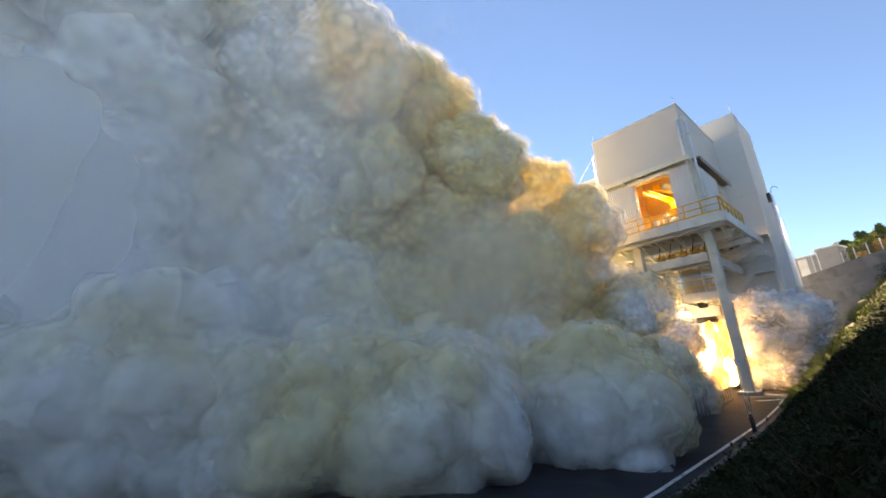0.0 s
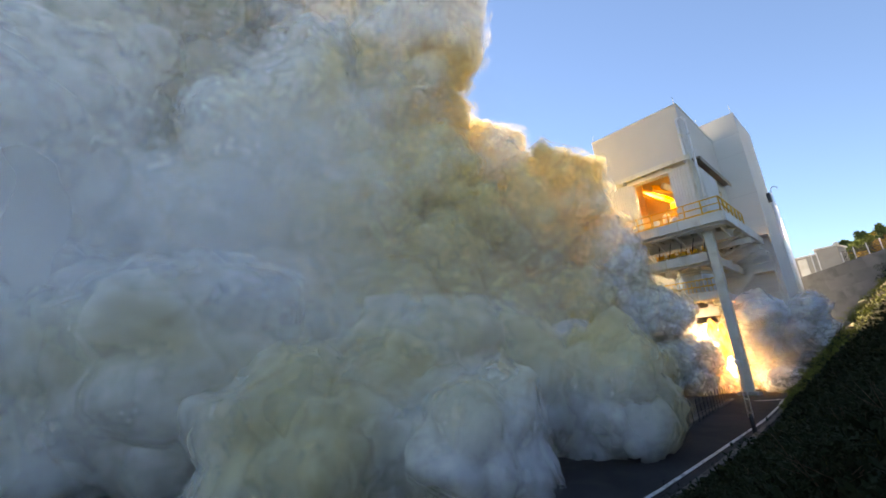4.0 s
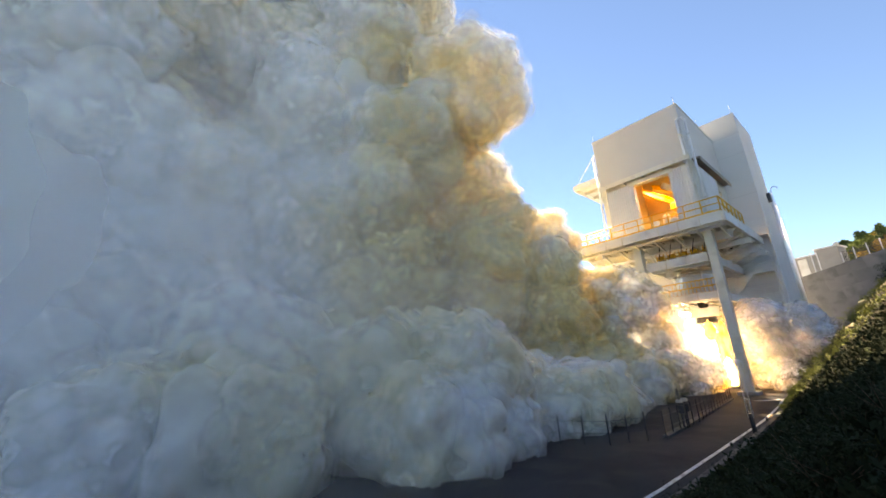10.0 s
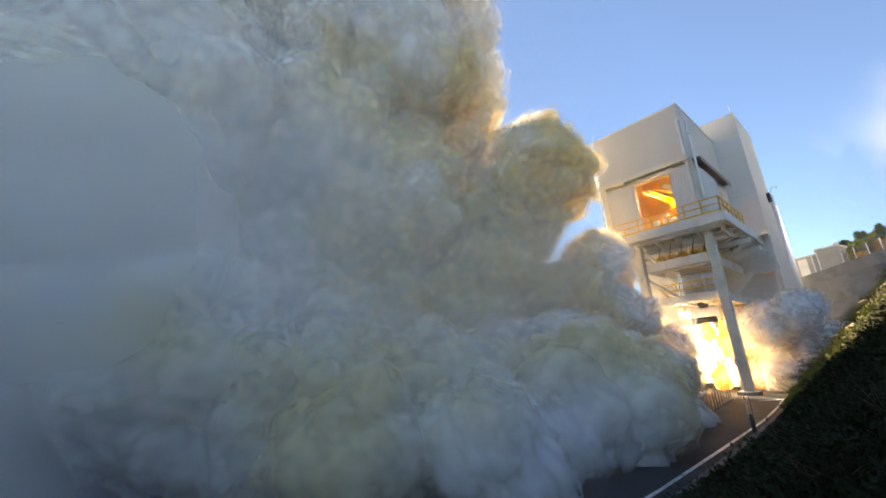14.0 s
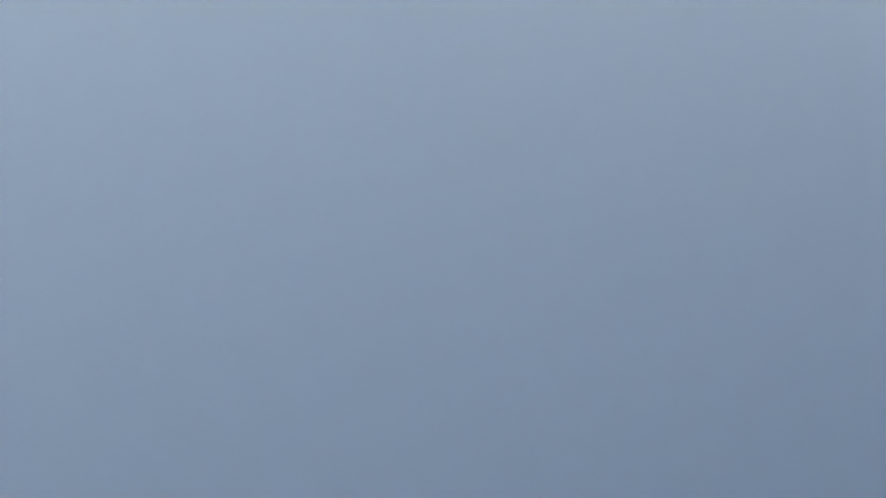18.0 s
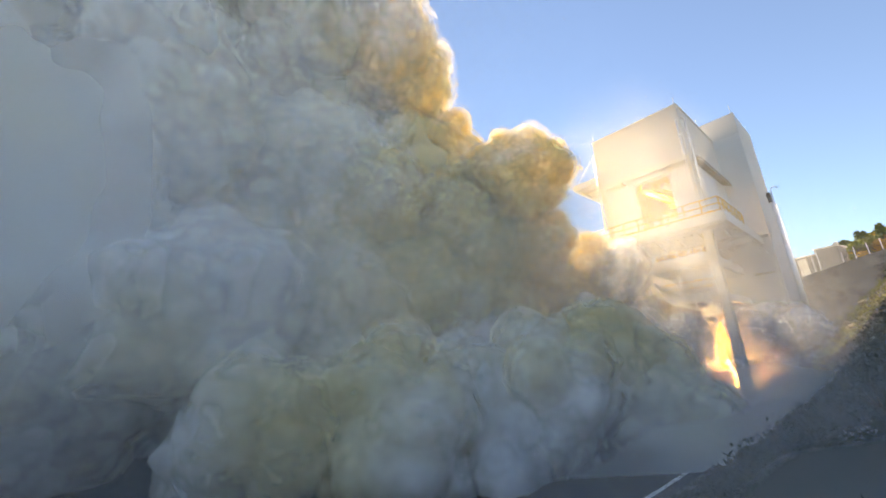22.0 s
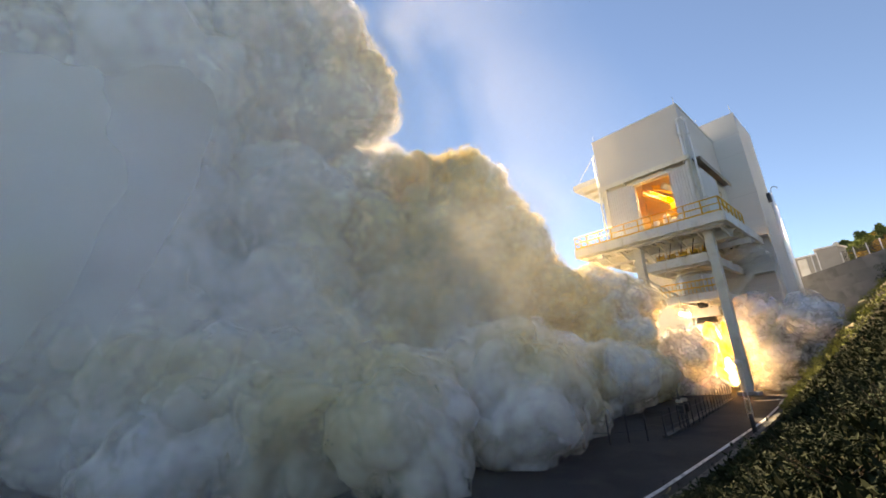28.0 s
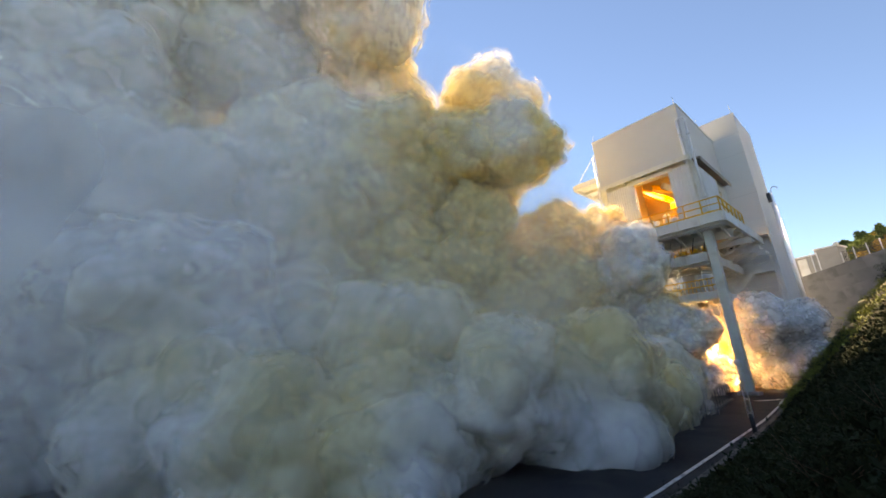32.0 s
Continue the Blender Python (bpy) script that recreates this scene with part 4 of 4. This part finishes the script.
crest_me.materials.append(LEAF_SUNLIT)
tagged(new("crest_scrub", crest_me), "yellow-green scrub on the bank's crest, sunlight put into its colour", "undergrowth", kind="stuff")
tufts_v, tufts_f = [], []
nrng = np.random.default_rng(5)
for i in range(5200):
    y = -32.5 + 28 * nrng.random()
    foot = 4.1 - 1.45 * max(0.0, min(1.0, (y + 15) / 8))
    x = foot + nrng.random() * (3.6 + 0.12 * (y + 32))
    if (x - 7.85) ** 2 + (y + 34.15) ** 2 < 9:
        continue
    z = slope_height(x, y) - 0.03
    for b in range(5):
        a, h, lean = nrng.random() * 6.28, 0.05 + 0.12 * nrng.random(), 0.12 * nrng.random()
        k = len(tufts_v)
        ca, sa = math.cos(a), math.sin(a)
        tufts_v += [(x - sa * 0.012, y + ca * 0.012, z), (x + sa * 0.012, y - ca * 0.012, z), (x + ca * lean, y + sa * lean, z + h)]
        tufts_f.append((k, k + 1, k + 2))
grass_me = bpy.data.meshes.new("grass")
grass_me.from_pydata(tufts_v, [], tufts_f)
grass_me.materials.append(GRASS)
tagged(new("grass", grass_me), "dry and green grass tufts on the bank", "grass", kind="stuff")


def tree(name, label, leaf_mat, seed, height, pine):
    t = thing(name, label, "tree", "trees on the hillside")
    bm = B()
    rod(bm, (0, 0, -0.4), (0.05, 0, height * 0.55), 0.16, 0.1, 8)
    rod(bm, (0.05, 0, height * 0.55), (0, 0.05, height * 0.97), 0.1, 0.02, 8)
    r = random.Random(seed)
    for k in range(9):
        z = height * (0.25 + 0.07 * k)
        a = r.uniform(0, 6.28)
        reach = (height - z) * (0.33 if pine else 0.5) + 0.3
        rod(bm, (0, 0, z), (reach * math.cos(a), reach * math.sin(a), z + (0.1 if pine else 0.5) * reach), 0.05, 0.01, 5)
    part("trunk", bm, BARK, t)
    rn = np.random.default_rng(seed)
    verts, faces = [], []
    for _ in range(1300):
        f = rn.random() ** (0.8 if pine else 0.6)
        z = height * (0.2 + 0.8 * f) if pine else height * (0.28 + 0.72 * rn.random())
        wide = (1.03 - f) * height * 0.30 if pine else height * 0.33 * math.sin(math.pi * min(1, max(0.05, (z / height - 0.2) / 0.82))) ** 0.6
        a = rn.random() * 6.28
        d = wide * (0.35 + 0.65 * rn.random()) * (1 + 0.3 * math.sin(3 * a + 9 * f))
        p = np.array([d * math.cos(a), d * math.sin(a), z])
        q = rn.normal(0, 1, 3)
        q /= np.linalg.norm(q)
        w = np.cross(q, rn.normal(0, 1, 3))
        w /= np.linalg.norm(w) + 1e-6
        s = 0.15 * rn.uniform(0.6, 1.5)
        k = len(verts)
        verts += [p, p + q * s + w * s * 0.5, p + q * 2 * s, p + q * s - w * s * 0.5]
        faces += [(k, k + 1, k + 2), (k, k + 2, k + 3)]
    me = bpy.data.meshes.new("crown")
    me.from_pydata([tuple(v) for v in verts], [], faces)
    me.materials.append(leaf_mat)
    new("crown", me).parent = t
    return t


kinds = [tree("pine_tree", "dark green pine on the hillside", LEAF_PINE, 1, 2.9, True),
         tree("pine_tree", "young dark pine with an uneven crown", LEAF_PINE, 2, 2.2, True),
         tree("broadleaf_tree", "green broadleaf tree among the scrub", LEAF_GREEN, 3, 2.1, False),
         tree("broadleaf_tree", "golden autumn tree on the hillside", LEAF_GOLD, 4, 1.8, False),
         tree("broadleaf_tree", "rust-brown autumn tree on the hillside", LEAF_RUST, 5, 1.6, False)]
used = set()
trng = random.Random(8)
for i in range(360):
    y = 29 + 46 * trng.random() ** 1.2
    x = -9 + 34 * trng.random()
    top = y > 55
    k = trng.choice((0, 0, 1, 2, 1)) if top else trng.choice((0, 1, 2, 2, 3, 3, 4))
    m = pose(x, y, hill_height(x, y) - 0.1, 0, 0, trng.uniform(0, 360))
    if k in used:
        copy_thing(kinds[k], m)
    else:
        used.add(k)
        kinds[k].matrix_basis = m

# ---- exhaust ----
VENT = Vector((-2.5, 1.5, 0.0))              # where the exhaust leaves the flame pit
ALONG = Vector((-0.6648, -0.7470, 0.0))      # the way it is blown
NEAR = Vector((0.7470, -0.6648, 0.0))        # across the plume, towards the bank
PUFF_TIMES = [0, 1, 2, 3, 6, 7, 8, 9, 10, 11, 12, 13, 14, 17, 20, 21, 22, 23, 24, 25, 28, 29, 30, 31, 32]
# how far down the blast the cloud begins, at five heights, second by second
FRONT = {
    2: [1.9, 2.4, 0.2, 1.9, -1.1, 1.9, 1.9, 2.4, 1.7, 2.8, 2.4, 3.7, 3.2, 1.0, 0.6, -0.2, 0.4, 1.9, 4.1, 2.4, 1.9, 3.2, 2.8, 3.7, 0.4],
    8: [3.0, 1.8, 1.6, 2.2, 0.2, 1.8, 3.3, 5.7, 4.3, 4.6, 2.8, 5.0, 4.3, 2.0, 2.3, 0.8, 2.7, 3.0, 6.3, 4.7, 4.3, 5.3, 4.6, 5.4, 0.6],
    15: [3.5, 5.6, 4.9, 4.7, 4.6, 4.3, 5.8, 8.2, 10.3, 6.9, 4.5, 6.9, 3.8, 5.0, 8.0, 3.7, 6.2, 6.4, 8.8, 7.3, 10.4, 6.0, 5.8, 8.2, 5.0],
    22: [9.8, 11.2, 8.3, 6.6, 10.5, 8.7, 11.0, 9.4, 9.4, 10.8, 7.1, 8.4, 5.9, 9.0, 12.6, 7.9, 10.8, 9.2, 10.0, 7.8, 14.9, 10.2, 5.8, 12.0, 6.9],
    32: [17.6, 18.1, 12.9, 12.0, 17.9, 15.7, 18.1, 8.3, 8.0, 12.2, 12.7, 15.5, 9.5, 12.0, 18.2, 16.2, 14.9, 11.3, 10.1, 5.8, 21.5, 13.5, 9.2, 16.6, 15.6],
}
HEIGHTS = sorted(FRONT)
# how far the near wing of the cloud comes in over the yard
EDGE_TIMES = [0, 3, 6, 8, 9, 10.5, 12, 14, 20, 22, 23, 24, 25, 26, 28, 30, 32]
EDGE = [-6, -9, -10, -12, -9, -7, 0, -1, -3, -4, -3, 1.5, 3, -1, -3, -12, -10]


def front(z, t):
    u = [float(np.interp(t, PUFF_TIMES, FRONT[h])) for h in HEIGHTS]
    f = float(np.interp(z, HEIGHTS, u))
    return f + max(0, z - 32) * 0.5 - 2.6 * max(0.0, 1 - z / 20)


def puff_mesh(name, material, seed, detail, fine):
    """A billow: a ball swollen into rounded lobes at three scales."""
    bm = B()
    bmesh.ops.create_icosphere(bm, subdivisions=detail, radius=1.0)
    shift = Vector((seed * 5.3, seed * 2.1, seed * 7.7))
    for v in bm.verts:
        p = v.co.normalized()
        w = p + 0.35 * noise.noise_vector(p * 1.3 + shift)
        d = 0.52 * (0.75 - noise.voronoi(w * 1.25 + shift)[0][0])
        d += (0.08 + 0.16 * fine) * (0.7 - noise.voronoi(w * 2.9 + shift * 2)[0][0])
        d += fine * 0.11 * (0.65 - noise.voronoi((w + 0.1 * noise.noise_vector(p * 4 + shift)) * 6.5 + shift)[0][0])
        d += fine * 0.05 * noise.fractal(p * 9 + shift, 1.0, 2.0, 3)
        v.co = p * (0.86 + d)
    return mesh_of(name, bm, material, True)


BILLOWS = [puff_mesh("smoke_puff", SMOKE, j, 5, 0.45) for j in range(6)]
SOFT = [puff_mesh("smoke_puff", SMOKE, 20 + j, 5, 0.3) for j in range(4)]


def shells(me):
    """The skins of thin smoke round a billow's body."""
    out = []
    soft = ((1.04, WISP_SOFT), (1.09, WISP_SOFT), (1.15, WISP_FAINT))
    pale = ((1.05, WISP_PALE), (1.11, WISP_PALE), (1.18, WISP_PALE))
    for grow, mat in pale if me in PALE else soft if me in SOFT else ((1.05, WISP_DENSE), (1.11, WISP_NEAR), (1.18, WISP_FAR)):
        skin = me.copy()
        skin.materials[0] = mat
        out.append((grow, skin))
    return out


PALE = []
for me in SOFT[:2] + BILLOWS[:3]:
    me = me.copy()
    me.materials[0] = SMOKE_PALE
    PALE.append(me)
SKINS = {me: shells(me) for me in BILLOWS + SOFT + PALE}
puffs = []
prng = random.Random(4)


def add_puff(me, size, label, group):
    ob = new("smoke_puff", me)
    size *= 0.95
    ob.scale = (size, size * prng.uniform(0.85, 1.1), size * prng.uniform(0.85, 1.05))
    for grow, skin in SKINS[me]:
        w = new("smoke_wisp", skin)
        w.parent = ob
        w.scale = (grow, grow, grow)
    return tagged(ob, label, "smoke", group)


z = 0.6
while z < 46:
    s = 0.0
    while True:
        far = math.hypot(s, z)
        r = 1.05 + 0.125 * far
        if s > 62 + z * 0.3:
            break
        u_way = s + prng.uniform(-0.25, 0.25) * r
        soft = s > 20 and prng.random() < 0.7
        label = "soft grey billow of exhaust smoke out in the plume" if soft else ("yellow-brown tinged billow of smoke near the flame pit" if far < 16 else "pale lobed billow of exhaust smoke in the plume")
        ob = add_puff(prng.choice(SOFT if soft else BILLOWS), r * prng.uniform(0.95, 1.2), label, "puffs of the exhaust plume")
        puffs.append((ob, u_way, z + prng.uniform(-0.3, 0.3) * r, r, prng.random(), prng.uniform(6.5, 10), prng.uniform(0, 360), prng.uniform(-1, 1), 0.0))
        s += 1.25 * r
    z += 1.15 * (1.05 + 0.125 * z)
# the dense heart of the plume behind the outer billows
for i in range(56):
    z = 1 + 42 * prng.random() if i < 38 else 3 + 22 * prng.random()
    s = 1.5 + 0.08 * z + (55 if i < 38 else 16) * prng.random()
    r = 1.4 + 0.13 * math.hypot(s, z)
    ob = new("smoke_puff", prng.choice(SOFT))
    ob.scale = (r, r, r)
    tagged(ob, "dense inner billow of exhaust smoke", "smoke", "heart of the exhaust plume")
    puffs.append((ob, s + 0.3 * r, z, r, prng.random(), prng.uniform(9, 14), prng.uniform(0, 360), prng.uniform(-1, 1), -1.3 * r))
# low rolls of smoke spreading over the yard towards the road, wider at some moments than at others
SPREAD = [0.62, 0.6, 0.63, 0.62, 0.62, 0.6, 0.76, 0.92, 0.92, 0.8, 0.75, 0.7, 0.62, 0.62, 0.62, 0.58, 0.56, 0.6, 0.75, 0.82, 0.82, 0.8, 0.82, 0.85, 0.62]
rolls = []
for i in range(64):
    n = 19.5 * prng.random() ** 0.8
    w = 24 * prng.random() ** 1.6
    if i >= 50:
        n, w = 11 + 8.5 * prng.random(), 10 + 20 * prng.random()
    r = 1.3 + 0.06 * w + 0.035 * n
    ob = add_puff(prng.choice(PALE), r * prng.uniform(0.9, 1.2), "low roll of smoke spreading over the yard", "smoke rolling over the yard")
    rolls.append((ob, n, w, 0.4 + (1.5 + 0.2 * w) * prng.random(), r, prng.random(), prng.uniform(4.5, 8), prng.uniform(0, 360)))
# the wing of the plume that hangs over the yard's near end, in great soft billows
wing = []
for i in range(7):
    for j in range(4):
        r = prng.uniform(3.6, 5.2)
        ob = add_puff(prng.choice(PALE), r, "great soft blue-grey billow hanging over the yard's end", "near wing of the exhaust plume")
        wing.append((ob, 1.2 + 4.3 * j + prng.uniform(-1.2, 1.2), 0.8 + 4.1 * i + prng.uniform(-1, 1), 14 + 2.2 * (j % 2) - 0.25 * i + prng.uniform(-1.5, 1.5), r, prng.random(), prng.uniform(7, 11), prng.uniform(0, 360)))
steam = []
for i in range(32):
    ob = new("steam_puff", puff_mesh("steam_puff", STEAM, 40 + i, 4, 0.8) if i < 3 else steam[i % 3][0].data)
    size = prng.uniform(0.7, 1.45)
    ob.scale = (size * 0.82, size * 0.82, size * 0.75)
    tagged(ob, "small pale steam puff beside the column's foot", "steam", "steam by the tower's foot")
    f = i / 31
    for grow, mat in ((1.15, STEAM_WISP), (1.32, STEAM_WISP), (1.5, STEAM_WISP)):
        skin = ob.data.copy()
        skin.materials[0] = mat
        w = new("steam_wisp", skin)
        w.parent, w.scale = ob, (grow, grow, grow)
    steam.append((ob, Vector((0.6 + 3.2 * prng.random(), 2.2 + 5.6 * prng.random(), 0.5 + 5.0 * prng.random() ** 1.2)), prng.random(), prng.uniform(5, 8)))

# brown smoke boiling up behind the flame, against the tower's foot
for i in range(22):
    me = steam[i % 3][0].data
    ob = new("pit_smoke", me)
    size = prng.uniform(0.9, 1.6)
    ob.scale = (size, size, size)
    for grow, mat in ((1.2, WISP_NEAR), (1.45, WISP_FAR)):
        skin = me.copy()
        skin.materials[0] = mat
        w = new("smoke_wisp", skin)
        w.parent, w.scale = ob, (grow, grow, grow)
    tagged(ob, "brown-tinged smoke boiling up behind the flame", "smoke", "smoke behind the flame")
    steam.append((ob, Vector((-6.0 + 7.0 * prng.random(), 6.4 + 2.4 * prng.random(), 0.8 + 4.2 * prng.random() ** 1.3)), prng.random(), prng.uniform(4, 7)))

# thin and thick drifts of smoke that pass over the road
def veil_mesh(name, seed, mat):
    bm = B()
    bmesh.ops.create_icosphere(bm, subdivisions=4, radius=1.0)
    for v in bm.verts:
        p = v.co.copy()
        v.co = p * (1 + 0.12 * noise.noise(p * 1.5 + Vector((seed, 0, 0))))
        v.co.y *= 0.22
    return mesh_of(name, bm, mat, True)


veils = []
for i in range(7):
    ob = new("smoke_veil", veil_mesh("smoke_veil", i * 3.3, VEIL))
    ob.scale = (15, 9, 13)
    tagged(ob, "thin see-through haze of drifting smoke", "smoke", "thin smoke drifting over the road")
    veils.append(ob)
hazes = []
for i, (u, z, n, wide, tall) in enumerate(((21, 5, 18.5, 9, 5.5), (28, 8, 18, 10, 8), (26, 13, 15, 11, 6.5), (36, 6, 19, 10, 7), (16, 6, 11, 8, 5.5), (15, 11, 8, 7, 5))):
    ob = new("smoke_haze", veil_mesh("smoke_haze", 31 + i * 2.7, HAZE))
    ob.scale = (wide, 7, tall)
    tagged(ob, "soft see-through haze hanging before the plume", "smoke", "haze before the plume")
    hazes.append((ob, u, z, n, i * 1.7))
low_bank = new("smoke_bank", veil_mesh("smoke_bank", 77, DRIFT))
low_bank.scale = (19, 6, 18)
tagged(low_bank, "soft blue-grey bank of smoke hanging over the yard", "smoke", "smoke banks over the road")
drifts = []
for i, size in enumerate(((22, 5, 15), (34, 10, 23), (28, 9, 19))):
    ob = new("smoke_bank", veil_mesh("smoke_bank", 50 + i, BANK))
    ob.scale = size
    tagged(ob, "great soft grey bank of smoke drifting over the road", "smoke", "smoke banks over the road")
    drifts.append(ob)

# ---- the flame ----
flames = []


def tongue(name, material, seed, r, h, label):
    bm = B()
    bmesh.ops.create_icosphere(bm, subdivisions=5, radius=1.0)
    for v in bm.verts:
        p = v.co.copy()
        d = 1 + 0.5 * noise.fractal(Vector((p.x * 2.2, p.y * 2.2, p.z * 1.3 + seed * 4)), 0.8, 2.0, 4)
        wide = r * (0.75 - 0.25 * p.z)
        v.co = Vector((p.x * wide * d, p.y * wide * d, p.z * h * 0.5 * (0.9 + 0.2 * d)))
    return tagged(new(name, mesh_of(name, bm, material, True)), label, "flame", "flame of the firing engine")


TONGUES = ((0, 0, 3.6, 0.7, 4.0, FLAME_HOT), (-0.5, -0.6, 1.9, 0.75, 2.4, FLAME_HOT), (0.45, -0.2, 2.4, 0.7, 3.6, FLAME_OUT), (0.2, -1.1, 1.1, 0.7, 1.7, FLAME_OUT),
           (-0.75, -0.3, 3.1, 0.45, 2.6, FLAME_HOT), (0.85, 0.1, 4.0, 0.42, 2.4, FLAME_OUT), (-0.9, -0.9, 1.2, 0.5, 1.5, FLAME_HOT), (0.9, -0.6, 1.4, 0.5, 1.9, FLAME_HOT), (0.15, -0.5, 4.7, 0.5, 1.6, FLAME_OUT))
for i, (dx, dy, z, r, h, mat) in enumerate(TONGUES):
    flames.append((tongue("flame_tongue", mat, i, r, h, "white-hot yellow exhaust flame under the nozzle" if mat is FLAME_HOT else "orange flame tongue around the exhaust"), Vector((EX + dx, EY + dy, z)), i))


def plume_point(u, z, n):
    return VENT + ALONG * u + NEAR * n + Vector((0, 0, z))


def motions():
    turn_axis = ALONG
    for ob, s, zc, r, ph, period, spin, side, out in puffs:
        rows = []
        for k in range(65):
            t = k * 0.5
            th = math.tau * (t / period + ph)
            rise = min(2.6, 0.5 * r + 0.06 * zc)
            z = max(0.35 * r, zc - rise * math.cos(th))
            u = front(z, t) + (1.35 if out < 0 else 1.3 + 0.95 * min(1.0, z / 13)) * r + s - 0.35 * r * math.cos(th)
            n = 0.20 * max(0, u - 6) + 0.75 * r * math.sin(th) + side * 0.4 * r + out
            m = Matrix.Translation(plume_point(u, z, n)) @ Matrix.Rotation(radians(spin + t * 22 * (1 if side > 0 else -0.7)), 4, turn_axis) @ Matrix.Rotation(radians(spin), 4, "Z")
            rows.append((t, m))
        walk(ob, rows)
    for ob, n, w, zc, r, ph, period, spin in rolls:
        rows = []
        for k in range(65):
            t = k * 0.5
            th = math.tau * (t / period + ph)
            u = 2.0 + n * float(np.interp(t, PUFF_TIMES, SPREAD)) + w + 0.9 * r + 1.2 * math.sin(th)
            z = max(0.3 * r, zc - 0.5 * r * math.cos(th))
            rows.append((t, Matrix.Translation(plume_point(u, z, n + 0.8 * math.cos(th))) @ Matrix.Rotation(radians(spin + t * 25), 4, ALONG) @ Matrix.Rotation(radians(spin), 4, "Z")))
        walk(ob, rows)
    for ob, far, zc, n, r, ph, period, spin in wing:
        rows = []
        for k in range(65):
            t = k * 0.5
            th = math.tau * (t / period + ph)
            edge = float(np.interp(t, EDGE_TIMES, EDGE))
            u = 29.5 - 0.8 * edge + far - 0.03 * zc + 0.25 * r * math.sin(th) + r
            p = plume_point(u, max(0.5 * r, zc - 0.25 * r * math.cos(th)), n + 0.3 * r * math.cos(th * 0.7))
            rows.append((t, Matrix.Translation(p) @ Matrix.Rotation(radians(spin + t * 12), 4, ALONG) @ Matrix.Rotation(radians(spin), 4, "Z")))
        walk(ob, rows)
    for ob, at, ph, period in steam:
        rows = []
        for k in range(65):
            t = k * 0.5
            th = math.tau * (t / period + ph)
            p = at + Vector((0.4 * math.sin(th * 0.7), 0.7 * math.sin(th), -0.9 * math.cos(th)))
            p.z = max(0.6, p.z)
            rows.append((t, Matrix.Translation(p) @ Matrix.Rotation(th * 0.5, 4, "X")))
        walk(ob, rows)
    right = -ALONG
    facing = Matrix.Rotation(radians(48.3), 4, "Z")
    paths = ((10.2, 14.0, 26, 9, 14.5), (10.8, 14.6, 24, 5, 17), (11.2, 14.0, 28, 14, 16), (20.0, 25.6, 22, 6, 15), (20.2, 24.8, 26, 12, 17), (19.8, 24.0, 18, 1, 14), (20.4, 26.0, 24, 3, 18))
    for ob, (t0, t1, depth, z, across) in zip(veils, paths):
        rows = []
        for k in range(65):
            t = k * 0.5
            go = float(np.interp(t, [0, t0 - 0.5, t0 + 1.2, t1 - 1.2, t1 + 0.5, 32], [-42, -40, -5, 5, 34, 38]))
            p = EYE - NEAR * depth + right * (across + go) + Vector((0, 0, z + 0.1 * go))
            rows.append((t, Matrix.Translation(p) @ facing @ Matrix.Rotation(radians(3 * t), 4, "Y")))
        walk(ob, rows)
    courses = ((4.2, [0, 12.8, 15.0, 16.9, 19.1, 20.0, 20.6, 21.2, 22, 23.5, 32], [-60, -42, -21, -1, 0, 1, 2, 4, 9, 20, 40], [-4, -4, -4, -2, -2, -8, -12.5, -15, -17, -19, -19]),
               (13.0, [0, 12.5, 14.8, 16.8, 19.1, 20.0, 20.6, 21.2, 22, 23.5, 32], [-90, -66, -34, -4, 0, 3, 6, 10, 18, 34, 70], [-6, -6, -6, 0, 0, -6, -12, -17, -22, -27, -27]),
               (7.0, [0, 12.0, 13.2, 14.0, 15, 16.8, 19.1, 20.0, 21.2, 22, 24, 26, 32], [-80, -50, -30, -19.5, -16, -8, -6, -10, -16, -20, -24, -40, -80], [-9, -9, -9, -8, -6, -2, 2, -7, -11, -11, -11, -9, -9]))
    rows = []
    for k in range(65):
        t = k * 0.5
        edge = float(np.interp(t, EDGE_TIMES, EDGE))
        p = EYE - NEAR * 9.5 + right * (edge * 0.63 - 9.5) + Vector((0, 0, 4.5 + 1.0 * math.sin(0.9 * t)))
        rows.append((t, Matrix.Translation(p) @ facing @ Matrix.Rotation(radians(5 * t), 4, "Y")))
    walk(low_bank, rows)
    for ob, u, z, n, ph in hazes:
        rows = []
        for k in range(65):
            t = k * 0.5
            shift = 8 * (float(np.interp(t, PUFF_TIMES, SPREAD)) - 0.62)
            p = plume_point(u + shift + 1.5 * math.sin(0.7 * t + ph), z + 0.8 * math.sin(0.9 * t + 2 * ph), n)
            rows.append((t, Matrix.Translation(p) @ facing @ Matrix.Rotation(radians(6 * t + 40 * ph), 4, "Y")))
        walk(ob, rows)
    for ob, (depth, knots, across, up) in zip(drifts, courses):
        rows = []
        for k in range(65):
            t = k * 0.5
            p = EYE - NEAR * depth + right * float(np.interp(t, knots, across)) + Vector((0, 0, 4 + float(np.interp(t, knots, up))))
            rows.append((t, Matrix.Translation(p) @ facing @ Matrix.Rotation(radians(2 * t), 4, "Y")))
        walk(ob, rows)
    for ob, at, i in flames:
        rows = []
        for k in range(161):
            t = k * 0.2
            j = Vector((noise.noise(Vector((t * 2.1, i, 0))), noise.noise(Vector((t * 2.1, i, 5))), 1.2 * noise.noise(Vector((t * 2.6, i, 9))))) * 0.4
            rows.append((t, Matrix.Translation(at + j) @ Matrix.Rotation(t * 1.6 + i, 4, "Z")))
        walk(ob, rows)


motions()
